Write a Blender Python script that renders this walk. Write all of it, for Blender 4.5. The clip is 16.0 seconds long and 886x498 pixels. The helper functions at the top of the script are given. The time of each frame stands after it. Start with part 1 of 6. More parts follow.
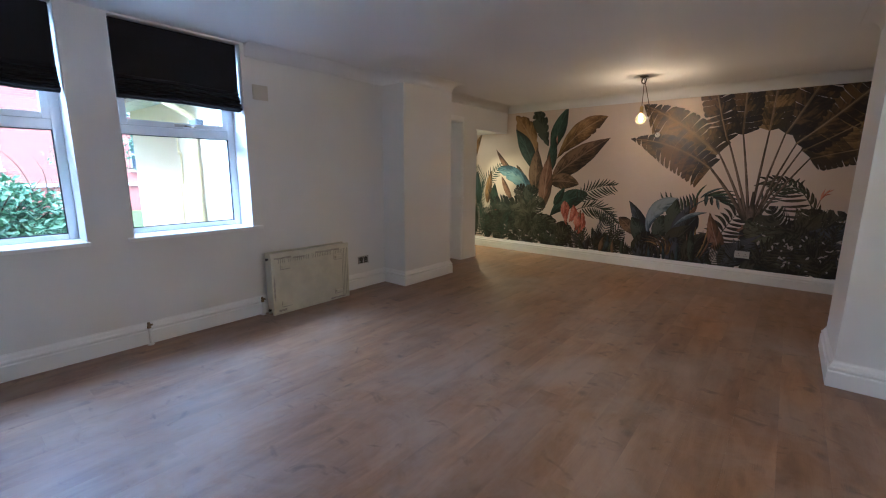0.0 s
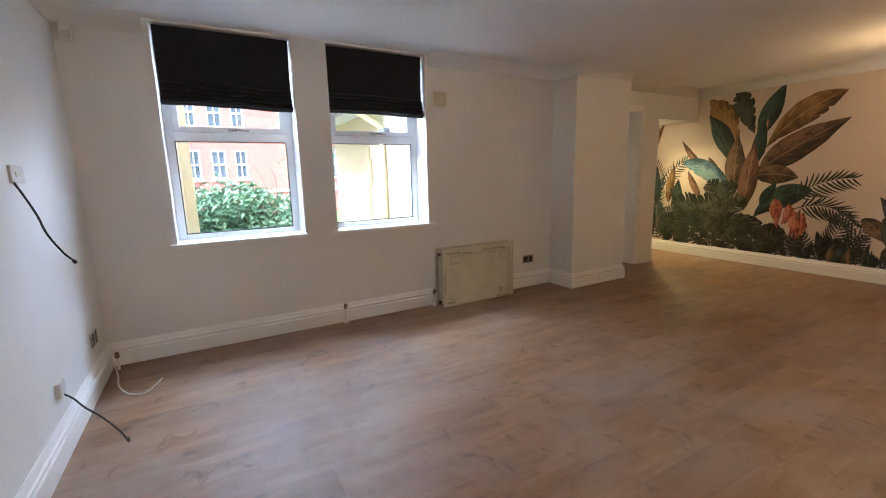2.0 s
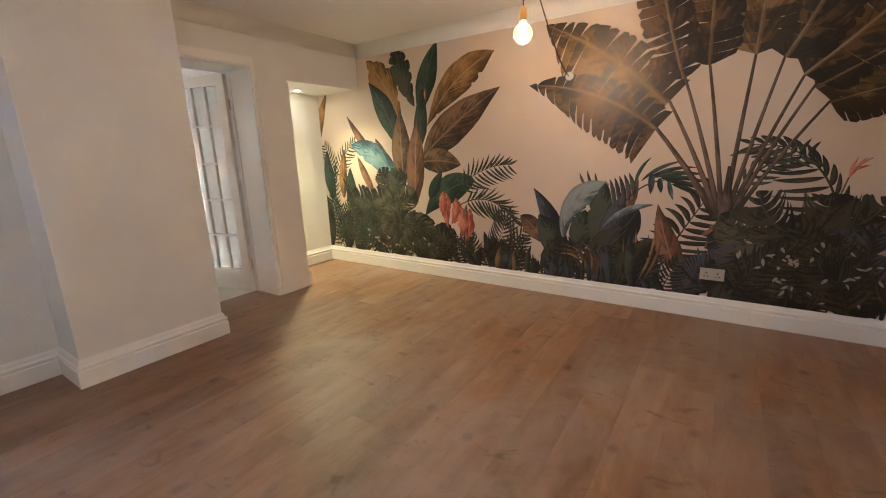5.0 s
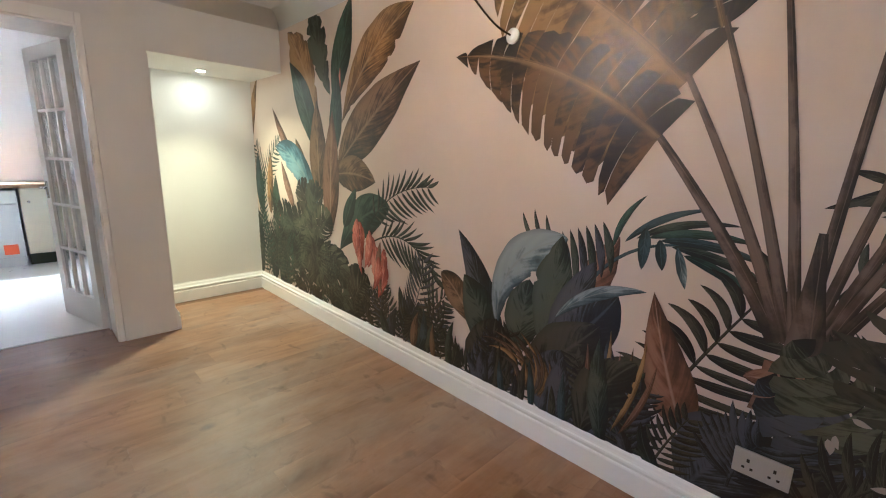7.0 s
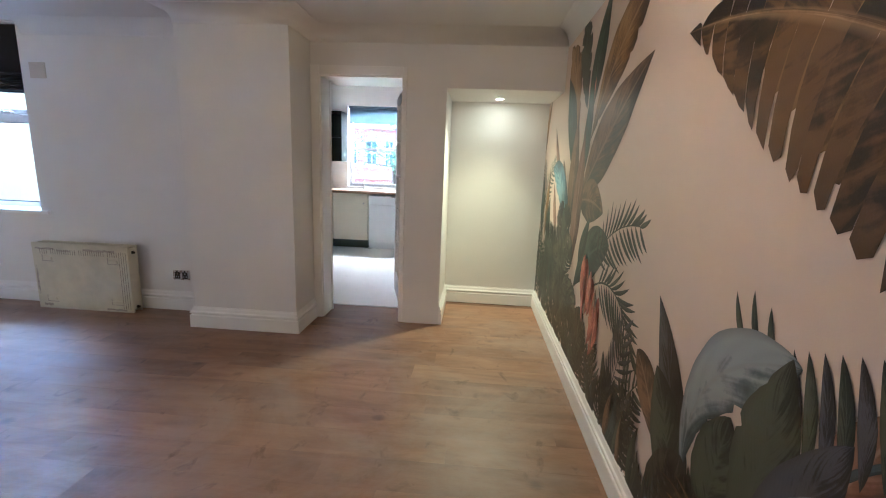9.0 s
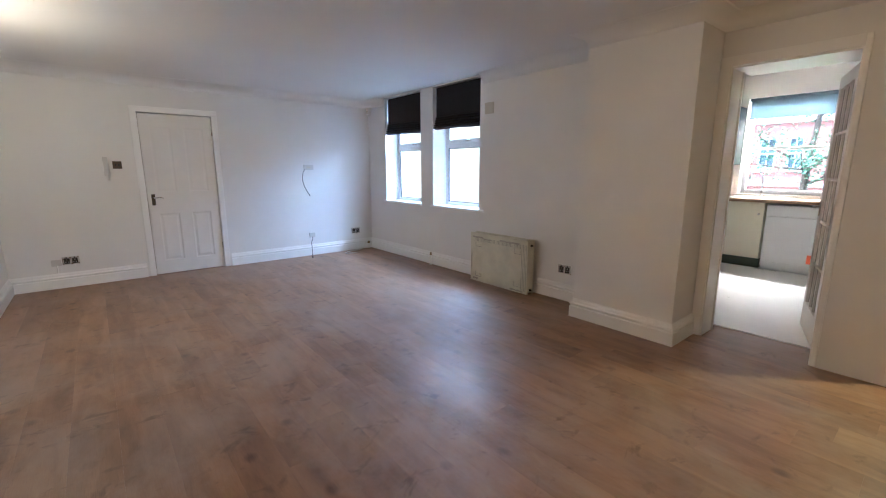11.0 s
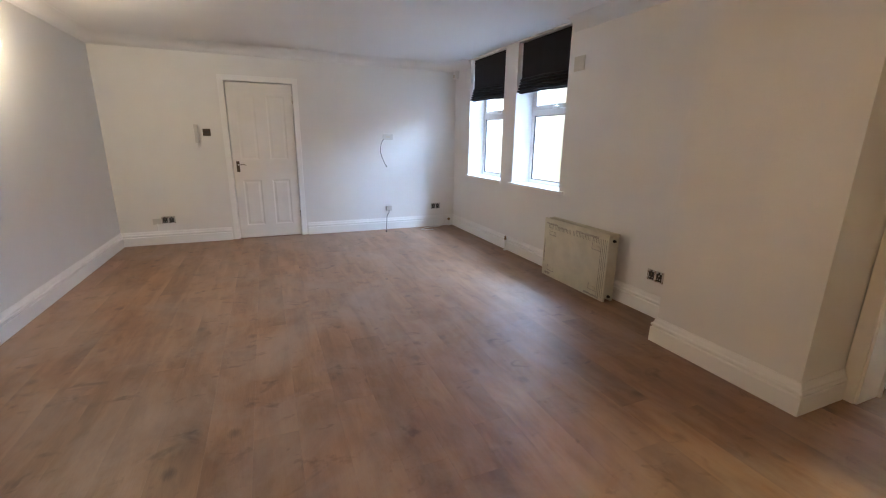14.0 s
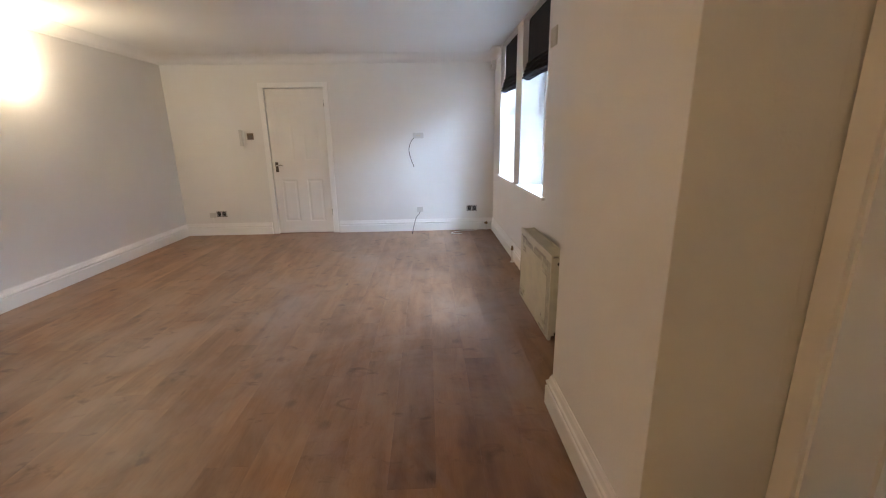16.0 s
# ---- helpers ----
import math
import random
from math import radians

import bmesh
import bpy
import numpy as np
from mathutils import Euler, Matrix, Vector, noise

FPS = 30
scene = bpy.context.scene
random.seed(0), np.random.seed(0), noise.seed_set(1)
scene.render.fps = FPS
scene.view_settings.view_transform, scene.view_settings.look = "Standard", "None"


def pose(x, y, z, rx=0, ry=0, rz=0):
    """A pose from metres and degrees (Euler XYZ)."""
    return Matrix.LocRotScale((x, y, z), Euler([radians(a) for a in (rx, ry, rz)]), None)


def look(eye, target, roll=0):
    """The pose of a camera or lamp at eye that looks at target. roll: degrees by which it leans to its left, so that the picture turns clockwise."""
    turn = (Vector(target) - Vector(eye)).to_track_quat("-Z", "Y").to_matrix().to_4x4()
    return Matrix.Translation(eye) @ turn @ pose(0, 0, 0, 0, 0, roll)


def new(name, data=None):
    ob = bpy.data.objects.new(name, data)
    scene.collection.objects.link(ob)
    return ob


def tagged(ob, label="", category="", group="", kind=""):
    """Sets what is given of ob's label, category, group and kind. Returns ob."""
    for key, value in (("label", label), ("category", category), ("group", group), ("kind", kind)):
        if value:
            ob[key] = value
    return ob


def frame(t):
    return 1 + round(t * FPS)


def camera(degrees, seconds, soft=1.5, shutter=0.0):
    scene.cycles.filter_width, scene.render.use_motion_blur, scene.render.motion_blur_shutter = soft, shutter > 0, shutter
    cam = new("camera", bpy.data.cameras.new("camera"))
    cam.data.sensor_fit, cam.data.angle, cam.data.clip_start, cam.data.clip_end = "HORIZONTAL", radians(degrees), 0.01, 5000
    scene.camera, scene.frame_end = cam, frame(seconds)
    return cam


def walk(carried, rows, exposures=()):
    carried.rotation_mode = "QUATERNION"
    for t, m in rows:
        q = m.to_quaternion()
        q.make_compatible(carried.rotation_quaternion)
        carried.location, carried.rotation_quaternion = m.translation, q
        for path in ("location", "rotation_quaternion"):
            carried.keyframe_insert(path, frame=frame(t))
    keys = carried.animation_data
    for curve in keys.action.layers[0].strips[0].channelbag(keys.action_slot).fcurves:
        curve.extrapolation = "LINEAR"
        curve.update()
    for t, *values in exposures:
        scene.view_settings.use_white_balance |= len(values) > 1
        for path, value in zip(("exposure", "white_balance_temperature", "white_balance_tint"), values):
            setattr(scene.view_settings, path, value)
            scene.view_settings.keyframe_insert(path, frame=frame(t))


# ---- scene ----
cam = camera(93.3, 16.0, soft=1.1)
PATH = [
    (0, (0.464, 0.772, 1.315), (-0.782, 2.293, 0.948), 0.4),
    (0.5, (0.421, 0.711, 1.297), (-1.055, 2.015, 0.948), -0.3),
    (1, (0.399, 0.668, 1.297), (-1.226, 1.783, 0.956), -0.9),
    (1.5, (0.406, 0.671, 1.298), (-1.313, 1.634, 0.955), -1.0),
    (2, (0.379, 0.725, 1.284), (-1.341, 1.681, 0.929), -1.4),
    (2.5, (0.291, 0.92, 1.274), (-1.256, 2.111, 0.842), -3.1),
    (3, (0.296, 1.345, 1.29), (-1.072, 2.722, 0.809), -3.4),
    (3.5, (0.253, 1.844, 1.277), (-1.056, 3.275, 0.788), -2.8),
    (4, (0.247, 2.414, 1.27), (-0.955, 3.937, 0.787), -2.2),
    (4.5, (0.196, 2.945, 1.248), (-0.94, 4.518, 0.761), -2.1),
    (5, (0.126, 3.494, 1.265), (-0.966, 5.107, 0.809), -2.0),
    (7.5, (0.261, 5.758, 1.276), (-1.318, 6.924, 0.89), 2.7),
    (8, (0.301, 6.058, 1.31), (-1.507, 6.813, 0.912), 1.5),
    (8.5, (0.234, 6.239, 1.313), (-1.705, 6.567, 0.944), 2.7),
    (9, (0.163, 6.31, 1.324), (-1.796, 6.176, 0.942), 2.3),
    (9.5, (0.153, 6.325, 1.323), (-1.713, 5.71, 0.947), 0.8),
    (10, (0.209, 6.283, 1.312), (-1.482, 5.279, 0.95), 0.1),
    (12.5, (0.388, 5.978, 1.275), (-0.442, 4.213, 0.832), -0.6),
    (13, (0.275, 5.925, 1.26), (-0.549, 4.169, 0.772), -0.7),
    (13.5, (-0.087, 5.983, 1.296), (-0.876, 4.219, 0.783), 0.0),
    (14, (-0.533, 5.973, 1.294), (-1.281, 4.188, 0.79), 0.8),
    (14.5, (-1.053, 5.985, 1.284), (-1.727, 4.169, 0.786), 0.1),
    (15, (-1.482, 6.024, 1.297), (-2.096, 4.192, 0.782), 0.78),
    (15.5, (-1.925, 5.948, 1.290), (-2.394, 4.066, 0.797), 0.25),
    (16, (-2.275, 5.930, 1.294), (-2.340, 4.000, 0.779), -0.9),
]
EXPOSURES = [(0, 2.8, 4600, 10), (1.5, 3.04, 5500, 11), (2.5, 2.88, 5950, 14), (3.5, 3.23, 6250, 15), (5, 3.65, 5050, 13), (7.5, 3.70, 4330, 10), (9.5, 3.26, 4420, 11), (10.5, 3.24, 4620, 10), (12.5, 3.25, 5300, 11), (14, 3.25, 5300, 11), (16, 3.25, 5650, 11)]
walk(cam, [(t, look(eye, target, roll)) for t, eye, target, roll in PATH], EXPOSURES)

# ---- world, sun, lamps ----
world = bpy.data.worlds.new("sky")
scene.world = world
world.use_nodes = True
wn = world.node_tree.nodes
sky = wn.new("ShaderNodeTexSky")
sky.sky_type = "NISHITA"
sky.sun_disc = False
sky.sun_elevation, sky.sun_rotation = radians(60), radians(150)
sky.air_density, sky.dust_density = 1.0, 3.0
world.node_tree.links.new(sky.outputs[0], wn["Background"].inputs[0])
wn["Background"].inputs[1].default_value = 0.15


def lamp(name, kind, energy, colour, m, **settings):
    data = bpy.data.lights.new(name, kind)
    data.energy, data.color = energy, colour
    for key, value in settings.items():
        if key == "size":
            data.size = value
        elif key == "size_y":
            data.shape, data.size_y = "RECTANGLE", value
        elif key == "radius":
            data.shadow_soft_size = value
        elif key == "angle":
            data.angle = value
        elif key == "spot":
            data.spot_size, data.spot_blend = value
    ob = new(name, data)
    ob.matrix_world = m
    return ob


lamp("sun", "SUN", 2.4, (1.0, 0.95, 0.88), look((4.3, -7.5, 15), (0, 0, 0)), angle=radians(15))
DAY = (0.70, 0.84, 1.0)
lamp("sky_light", "AREA", 46, DAY, look((-4.05, 1.50, 2.46), (-2.0, 3.0, 0.9)), size=1.66, size_y=0.85)
lamp("sky_light", "AREA", 76, (1.0, 0.82, 0.60), look((-7.35, 4.64, 2.60), (-4.3, 4.95, 1.1)), size=0.9, size_y=0.6)
lamp("pendant_bulb_light", "POINT", 1.5, (1.0, 0.62, 0.29), pose(-0.914, 5.916, 1.90), radius=0.012)
lamp("downlight_light", "SPOT", 15, (1.0, 0.78, 0.33), look((-3.60, 6.49, 1.915), (-2.85, 6.36, 0)), radius=0.05, spot=(radians(116), 1.0))
lamp("wall_light_lamp", "POINT", 2.3, (1.0, 0.74, 0.44), pose(1.05, 2.12, 1.95), radius=0.02)

# ---- materials ----


def material(name):
    m = bpy.data.materials.new(name)
    m.use_nodes = True
    return m, m.node_tree.nodes, m.node_tree.links, m.node_tree.nodes["Principled BSDF"]


def ramp(nodes, stops):
    r = nodes.new("ShaderNodeValToRGB")
    e = r.color_ramp.elements
    while len(e) < len(stops):
        e.new(0.5)
    for el, (p, c) in zip(e, stops):
        el.position, el.color = p, (*c, 1)
    return r


def noise_tex(nodes, links, scale, detail=6, rough=0.6, coord="Object", stretch=None):
    tc = nodes.new("ShaderNodeTexCoord")
    n = nodes.new("ShaderNodeTexNoise")
    n.inputs["Scale"].default_value, n.inputs["Detail"].default_value, n.inputs["Roughness"].default_value = scale, detail, rough
    if stretch:
        mp = nodes.new("ShaderNodeMapping")
        mp.inputs["Scale"].default_value = stretch
        links.new(tc.outputs[coord], mp.inputs[0])
        links.new(mp.outputs[0], n.inputs["Vector"])
    else:
        links.new(tc.outputs[coord], n.inputs["Vector"])
    return n


def mix(nodes, links, a, b, fac, mode="MIX"):
    x = nodes.new("ShaderNodeMix")
    x.data_type, x.blend_type = "RGBA", mode
    for sock, v in ((x.inputs[0], fac), (x.inputs[6], a), (x.inputs[7], b)):
        if isinstance(v, (int, float)):
            sock.default_value = v
        elif isinstance(v, tuple):
            sock.default_value = (*v, 1)
        else:
            links.new(v, sock)
    return x.outputs[2]


def bump(nodes, links, bsdf, height, strength, distance):
    b = nodes.new("ShaderNodeBump")
    b.inputs["Strength"].default_value, b.inputs["Distance"].default_value = strength, distance
    links.new(height, b.inputs["Height"])
    links.new(b.outputs[0], bsdf.inputs["Normal"])


def surface(name, colour, rough=0.5, metal=0.0, vary=0.08, scale=3.0, grain=60.0, relief=0.05, distance=0.002, coat=0.0):
    """A plain painted, plastic or metal surface with stains, grain and uneven gloss."""
    m, n, l, b = material(name)
    big = noise_tex(n, l, scale)
    fine = noise_tex(n, l, grain, 4)
    dark = tuple(c * (1 - vary) for c in colour)
    light = tuple(min(1, c * (1 + vary * 0.5)) for c in colour)
    base = ramp(n, [(0.3, dark), (0.7, light)])
    l.new(big.outputs[0], base.inputs[0])
    col = mix(n, l, base.outputs[0], fine.outputs["Color"], 0.04 * min(1, vary * 10), "OVERLAY")
    l.new(col, b.inputs["Base Color"])
    rr = n.new("ShaderNodeMapRange")
    rr.inputs["To Min"].default_value, rr.inputs["To Max"].default_value = max(0.02, rough - 0.08), min(1, rough + 0.08)
    l.new(big.outputs[0], rr.inputs[0])
    l.new(rr.outputs[0], b.inputs["Roughness"])
    b.inputs["Metallic"].default_value = metal
    b.inputs["Coat Weight"].default_value = coat
    if relief:
        bump(n, l, b, fine.outputs[0], relief, distance)
    return m


def glass_material(name, tint=(1, 1, 1), rough=0.0):
    m, n, l, b = material(name)
    b.inputs["Base Color"].default_value = (*tint, 1)
    b.inputs["Roughness"].default_value = rough
    b.inputs["Transmission Weight"].default_value = 1.0
    b.inputs["IOR"].default_value = 1.45
    return m


def glow(name, colour, strength):
    m, n, l, b = material(name)
    b.inputs["Base Color"].default_value = (*colour, 1)
    b.inputs["Emission Color"].default_value = (*colour, 1)
    b.inputs["Emission Strength"].default_value = strength
    return m


def plank_material():
    m, n, l, b = material("oak_vinyl")
    info = n.new("ShaderNodeObjectInfo")
    tc = n.new("ShaderNodeTexCoord")
    geo = n.new("ShaderNodeNewGeometry")
    shift = n.new("ShaderNodeVectorMath")
    shift.operation = "MULTIPLY_ADD"
    shift.inputs[1].default_value = (1, 1, 1)
    comb = n.new("ShaderNodeCombineXYZ")
    mul = n.new("ShaderNodeMath")
    mul.operation = "MULTIPLY"
    mul.inputs[1].default_value = 37.0
    l.new(info.outputs["Random"], mul.inputs[0])
    l.new(mul.outputs[0], comb.inputs[0])
    l.new(mul.outputs[0], comb.inputs[1])
    l.new(geo.outputs["Position"], shift.inputs[0])
    l.new(comb.outputs[0], shift.inputs[2])

    def tex(kind, stretch, scale, detail=8, rough=0.62, source=None):
        mp = n.new("ShaderNodeMapping")
        mp.inputs["Scale"].default_value = stretch
        l.new(source or shift.outputs[0], mp.inputs[0])
        t = n.new("ShaderNodeTexNoise")
        t.inputs["Scale"].default_value, t.inputs["Detail"].default_value, t.inputs["Roughness"].default_value = scale, detail, rough
        if kind:
            t.inputs["Distortion"].default_value = kind
        l.new(mp.outputs[0], t.inputs["Vector"])
        return t
    grain = tex(0.6, (4, 0.7, 1), 2.4, 6, 0.55)
    fine = tex(0, (60, 3, 1), 4.0, 4)
    patch = tex(0, (2.6, 1.1, 1), 1.6, 3)
    smear = tex(0.5, (1, 0.8, 1), 1.5, 7, 0.66, geo.outputs["Position"])
    scuff = tex(0.8, (1.0, 1.4, 1), 5.5, 5, 0.6, geo.outputs["Position"])
    base = ramp(n, [(0.2, (0.168, 0.084, 0.040)), (0.48, (0.268, 0.142, 0.070)), (0.62, (0.314, 0.173, 0.090)), (0.85, (0.378, 0.225, 0.126))])
    l.new(grain.outputs[0], base.inputs[0])
    tone = ramp(n, [(0.0, (0.84, 0.82, 0.80)), (0.35, (0.95, 0.94, 0.93)), (0.7, (1.02, 1.02, 1.01)), (1.0, (1.13, 1.15, 1.15))])
    l.new(info.outputs["Random"], tone.inputs[0])
    col = mix(n, l, base.outputs[0], tone.outputs[0], 1.0, "MULTIPLY")
    gr = ramp(n, [(0.3, (0.62, 0.6, 0.58)), (0.55, (1, 1, 1))])
    l.new(fine.outputs[0], gr.inputs[0])
    col = mix(n, l, col, gr.outputs[0], 0.30, "MULTIPLY")
    pr = ramp(n, [(0.30, (0.55, 0.52, 0.51)), (0.52, (1, 1, 1)), (0.75, (1.12, 1.1, 1.08))])
    l.new(patch.outputs[0], pr.inputs[0])
    col = mix(n, l, col, pr.outputs[0], 0.55, "MULTIPLY")
    knot = tex(0.4, (3.2, 1.7, 1), 2.3, 4, 0.55)
    kr = ramp(n, [(0.60, (1, 1, 1)), (0.70, (0.36, 0.33, 0.32))])
    l.new(knot.outputs[0], kr.inputs[0])
    col = mix(n, l, col, kr.outputs[0], 0.28, "MULTIPLY")
    # round dark knots
    vm = n.new("ShaderNodeMapping")
    vm.inputs["Scale"].default_value = (1.25, 1.0, 0.0)
    l.new(shift.outputs[0], vm.inputs[0])
    vor = n.new("ShaderNodeTexVoronoi")
    vor.inputs["Scale"].default_value = 3.6
    l.new(vm.outputs[0], vor.inputs["Vector"])
    vd = n.new("ShaderNodeMath")
    vd.operation = "MULTIPLY_ADD"
    vd.inputs[1].default_value = 0.16
    l.new(fine.outputs[0], vd.inputs[0])
    l.new(vor.outputs["Distance"], vd.inputs[2])
    vr = ramp(n, [(0.12, (0.36, 0.32, 0.30)), (0.165, (0.58, 0.54, 0.52)), (0.24, (1, 1, 1))])
    l.new(vd.outputs[0], vr.inputs[0])
    col = mix(n, l, col, vr.outputs[0], 0.75, "MULTIPLY")
    # grey scuffs and dull dust films left by foot traffic
    dust = ramp(n, [(0.42, (0, 0, 0)), (0.64, (1, 1, 1))])
    l.new(smear.outputs[0], dust.inputs[0])
    dm = n.new("ShaderNodeMath")
    dm.operation = "MULTIPLY"
    dm.inputs[1].default_value = 0.5
    l.new(dust.outputs[0], dm.inputs[0])
    col = mix(n, l, col, (0.38, 0.305, 0.255), dm.outputs[0])
    # dark trodden marks in loose clusters
    sr = ramp(n, [(0.60, (1, 1, 1)), (0.72, (0.50, 0.47, 0.46))])
    l.new(scuff.outputs[0], sr.inputs[0])
    col = mix(n, l, col, sr.outputs[0], 0.8, "MULTIPLY")
    l.new(col, b.inputs["Base Color"])
    rr = n.new("ShaderNodeMapRange")
    rr.inputs["From Min"].default_value, rr.inputs["From Max"].default_value = 0.35, 0.65
    rr.inputs["To Min"].default_value, rr.inputs["To Max"].default_value = 0.38, 0.56
    l.new(smear.outputs[0], rr.inputs[0])
    l.new(rr.outputs[0], b.inputs["Roughness"])
    bump(n, l, b, fine.outputs[0], 0.12, 0.0015)
    return m


def brick_material():
    m, n, l, b = material("red_brick")
    tc = n.new("ShaderNodeTexCoord")
    sp = n.new("ShaderNodeSeparateXYZ")
    mp = n.new("ShaderNodeCombineXYZ")
    l.new(tc.outputs["Object"], sp.inputs[0])
    l.new(sp.outputs[1], mp.inputs[0])
    l.new(sp.outputs[2], mp.inputs[1])
    t = n.new("ShaderNodeTexBrick")
    t.inputs["Scale"].default_value = 1.0
    t.inputs["Brick Width"].default_value, t.inputs["Row Height"].default_value = 0.225, 0.075
    t.inputs["Mortar Size"].default_value = 0.006
    t.inputs["Color1"].default_value, t.inputs["Color2"].default_value = (0.46, 0.165, 0.125, 1), (0.41, 0.14, 0.11, 1)
    t.inputs["Mortar"].default_value = (0.45, 0.30, 0.26, 1)
    l.new(mp.outputs[0], t.inputs[0])
    big = noise_tex(n, l, 0.8)
    l.new(mix(n, l, t.outputs[0], big.outputs[0], 0.25, "OVERLAY"), b.inputs["Base Color"])
    b.inputs["Roughness"].default_value = 0.9
    return m


def leaf_material(name, dark, light):
    m, n, l, b = material(name)
    g = n.new("ShaderNodeNewGeometry")
    r = ramp(n, [(0.0, dark), (1.0, light)])
    l.new(g.outputs["Random Per Island"], r.inputs[0])
    f = noise_tex(n, l, 20)
    l.new(mix(n, l, r.outputs[0], f.outputs[0], 0.2, "OVERLAY"), b.inputs["Base Color"])
    b.inputs["Roughness"].default_value = 0.45
    b.inputs["Subsurface Weight"].default_value = 0.0
    return m


def paint_material(name, deep, mid, light, rib, vein=22.0):
    """A leaf of the printed mural: tones across the blade, rib, side veins and brush grain, by the leaf's own UV."""
    m, n, l, b = material(name)
    uv = n.new("ShaderNodeUVMap")
    uv.uv_map = "UVMap"
    sep = n.new("ShaderNodeSeparateXYZ")
    l.new(uv.outputs[0], sep.inputs[0])
    g = n.new("ShaderNodeNewGeometry")
    ab = n.new("ShaderNodeMath")
    ab.operation = "ABSOLUTE"
    l.new(sep.outputs[1], ab.inputs[0])
    # brush tone
    tone = noise_tex(n, l, 7.0, 6, 0.65, "Object", (1, 1, 1))
    per = n.new("ShaderNodeMath")
    per.operation = "MULTIPLY_ADD"
    per.inputs[1].default_value = 0.28
    l.new(g.outputs["Random Per Island"], per.inputs[0])
    off = n.new("ShaderNodeMath")
    off.operation = "ADD"
    off.inputs[1].default_value = -0.14
    l.new(tone.outputs[0], off.inputs[0])
    l.new(off.outputs[0], per.inputs[2])
    grad = n.new("ShaderNodeMath")
    grad.operation = "MULTIPLY_ADD"
    grad.inputs[1].default_value = 0.20
    l.new(sep.outputs[1], grad.inputs[0])
    l.new(per.outputs[0], grad.inputs[2])
    along = n.new("ShaderNodeMath")
    along.operation = "MULTIPLY"
    along.inputs[1].default_value = 3.14159
    l.new(sep.outputs[0], along.inputs[0])
    hump = n.new("ShaderNodeMath")
    hump.operation = "SINE"
    l.new(along.outputs[0], hump.inputs[0])
    lift = n.new("ShaderNodeMath")
    lift.operation = "MULTIPLY_ADD"
    lift.inputs[1].default_value = 0.22
    l.new(hump.outputs[0], lift.inputs[0])
    l.new(grad.outputs[0], lift.inputs[2])
    # streaks of dry brush that follow the side veins
    st = n.new("ShaderNodeCombineXYZ")
    sk = n.new("ShaderNodeMath")
    sk.operation = "MULTIPLY_ADD"
    sk.inputs[1].default_value = -0.32
    l.new(ab.outputs[0], sk.inputs[0])
    l.new(sep.outputs[0], sk.inputs[2])
    l.new(sk.outputs[0], st.inputs[0])
    l.new(g.outputs["Random Per Island"], st.inputs[2])
    sm = n.new("ShaderNodeMath")
    sm.operation = "MULTIPLY"
    sm.inputs[1].default_value = 0.05
    l.new(ab.outputs[0], sm.inputs[0])
    l.new(sm.outputs[0], st.inputs[1])
    streak = n.new("ShaderNodeTexNoise")
    streak.inputs["Scale"].default_value, streak.inputs["Detail"].default_value = vein * 1.3, 5
    l.new(st.outputs[0], streak.inputs["Vector"])
    tot = n.new("ShaderNodeMath")
    tot.operation = "MULTIPLY_ADD"
    tot.inputs[1].default_value = 0.95
    l.new(streak.outputs[0], tot.inputs[0])
    l.new(lift.outputs[0], tot.inputs[2])
    base = ramp(n, [(0.62, deep), (0.84, mid), (1.0, light)])
    shift2 = n.new("ShaderNodeMath")
    shift2.operation = "ADD"
    shift2.inputs[1].default_value = -0.30
    l.new(tot.outputs[0], shift2.inputs[0])
    l.new(shift2.outputs[0], base.inputs[0])
    # side veins, slanting forward from the rib
    ph = n.new("ShaderNodeMath")
    ph.operation = "MULTIPLY_ADD"
    ph.inputs[1].default_value = -0.32
    l.new(ab.outputs[0], ph.inputs[0])
    l.new(sep.outputs[0], ph.inputs[2])
    fr = n.new("ShaderNodeMath")
    fr.operation = "MULTIPLY"
    fr.inputs[1].default_value = vein * 6.283
    l.new(ph.outputs[0], fr.inputs[0])
    sn = n.new("ShaderNodeMath")
    sn.operation = "SINE"
    l.new(fr.outputs[0], sn.inputs[0])
    vr = ramp(n, [(0.0, (0.72, 0.72, 0.72)), (0.6, (1, 1, 1)), (1.0, (1.12, 1.1, 1.06))])
    mr = n.new("ShaderNodeMapRange")
    mr.inputs["From Min"].default_value = -1
    l.new(sn.outputs[0], mr.inputs[0])
    l.new(mr.outputs[0], vr.inputs[0])
    col = mix(n, l, base.outputs[0], vr.outputs[0], 0.16, "MULTIPLY")
    ribm = ramp(n, [(0.03, (1, 1, 1)), (0.085, (0, 0, 0))])
    l.new(ab.outputs[0], ribm.inputs[0])
    rm = n.new("ShaderNodeMath")
    rm.operation = "MULTIPLY"
    rm.inputs[1].default_value = 0.55
    l.new(ribm.outputs[0], rm.inputs[0])
    col = mix(n, l, col, rib, rm.outputs[0])
    edge = ramp(n, [(0.72, (1, 1, 1)), (1.0, (0.55, 0.52, 0.5))])
    l.new(ab.outputs[0], edge.inputs[0])
    col = mix(n, l, col, edge.outputs[0], 0.7, "MULTIPLY")
    l.new(col, b.inputs["Base Color"])
    weave = noise_tex(n, l, 260.0, 3)
    b.inputs["Roughness"].default_value = 0.40
    bump(n, l, b, weave.outputs[0], 0.25, 0.0012)
    return m


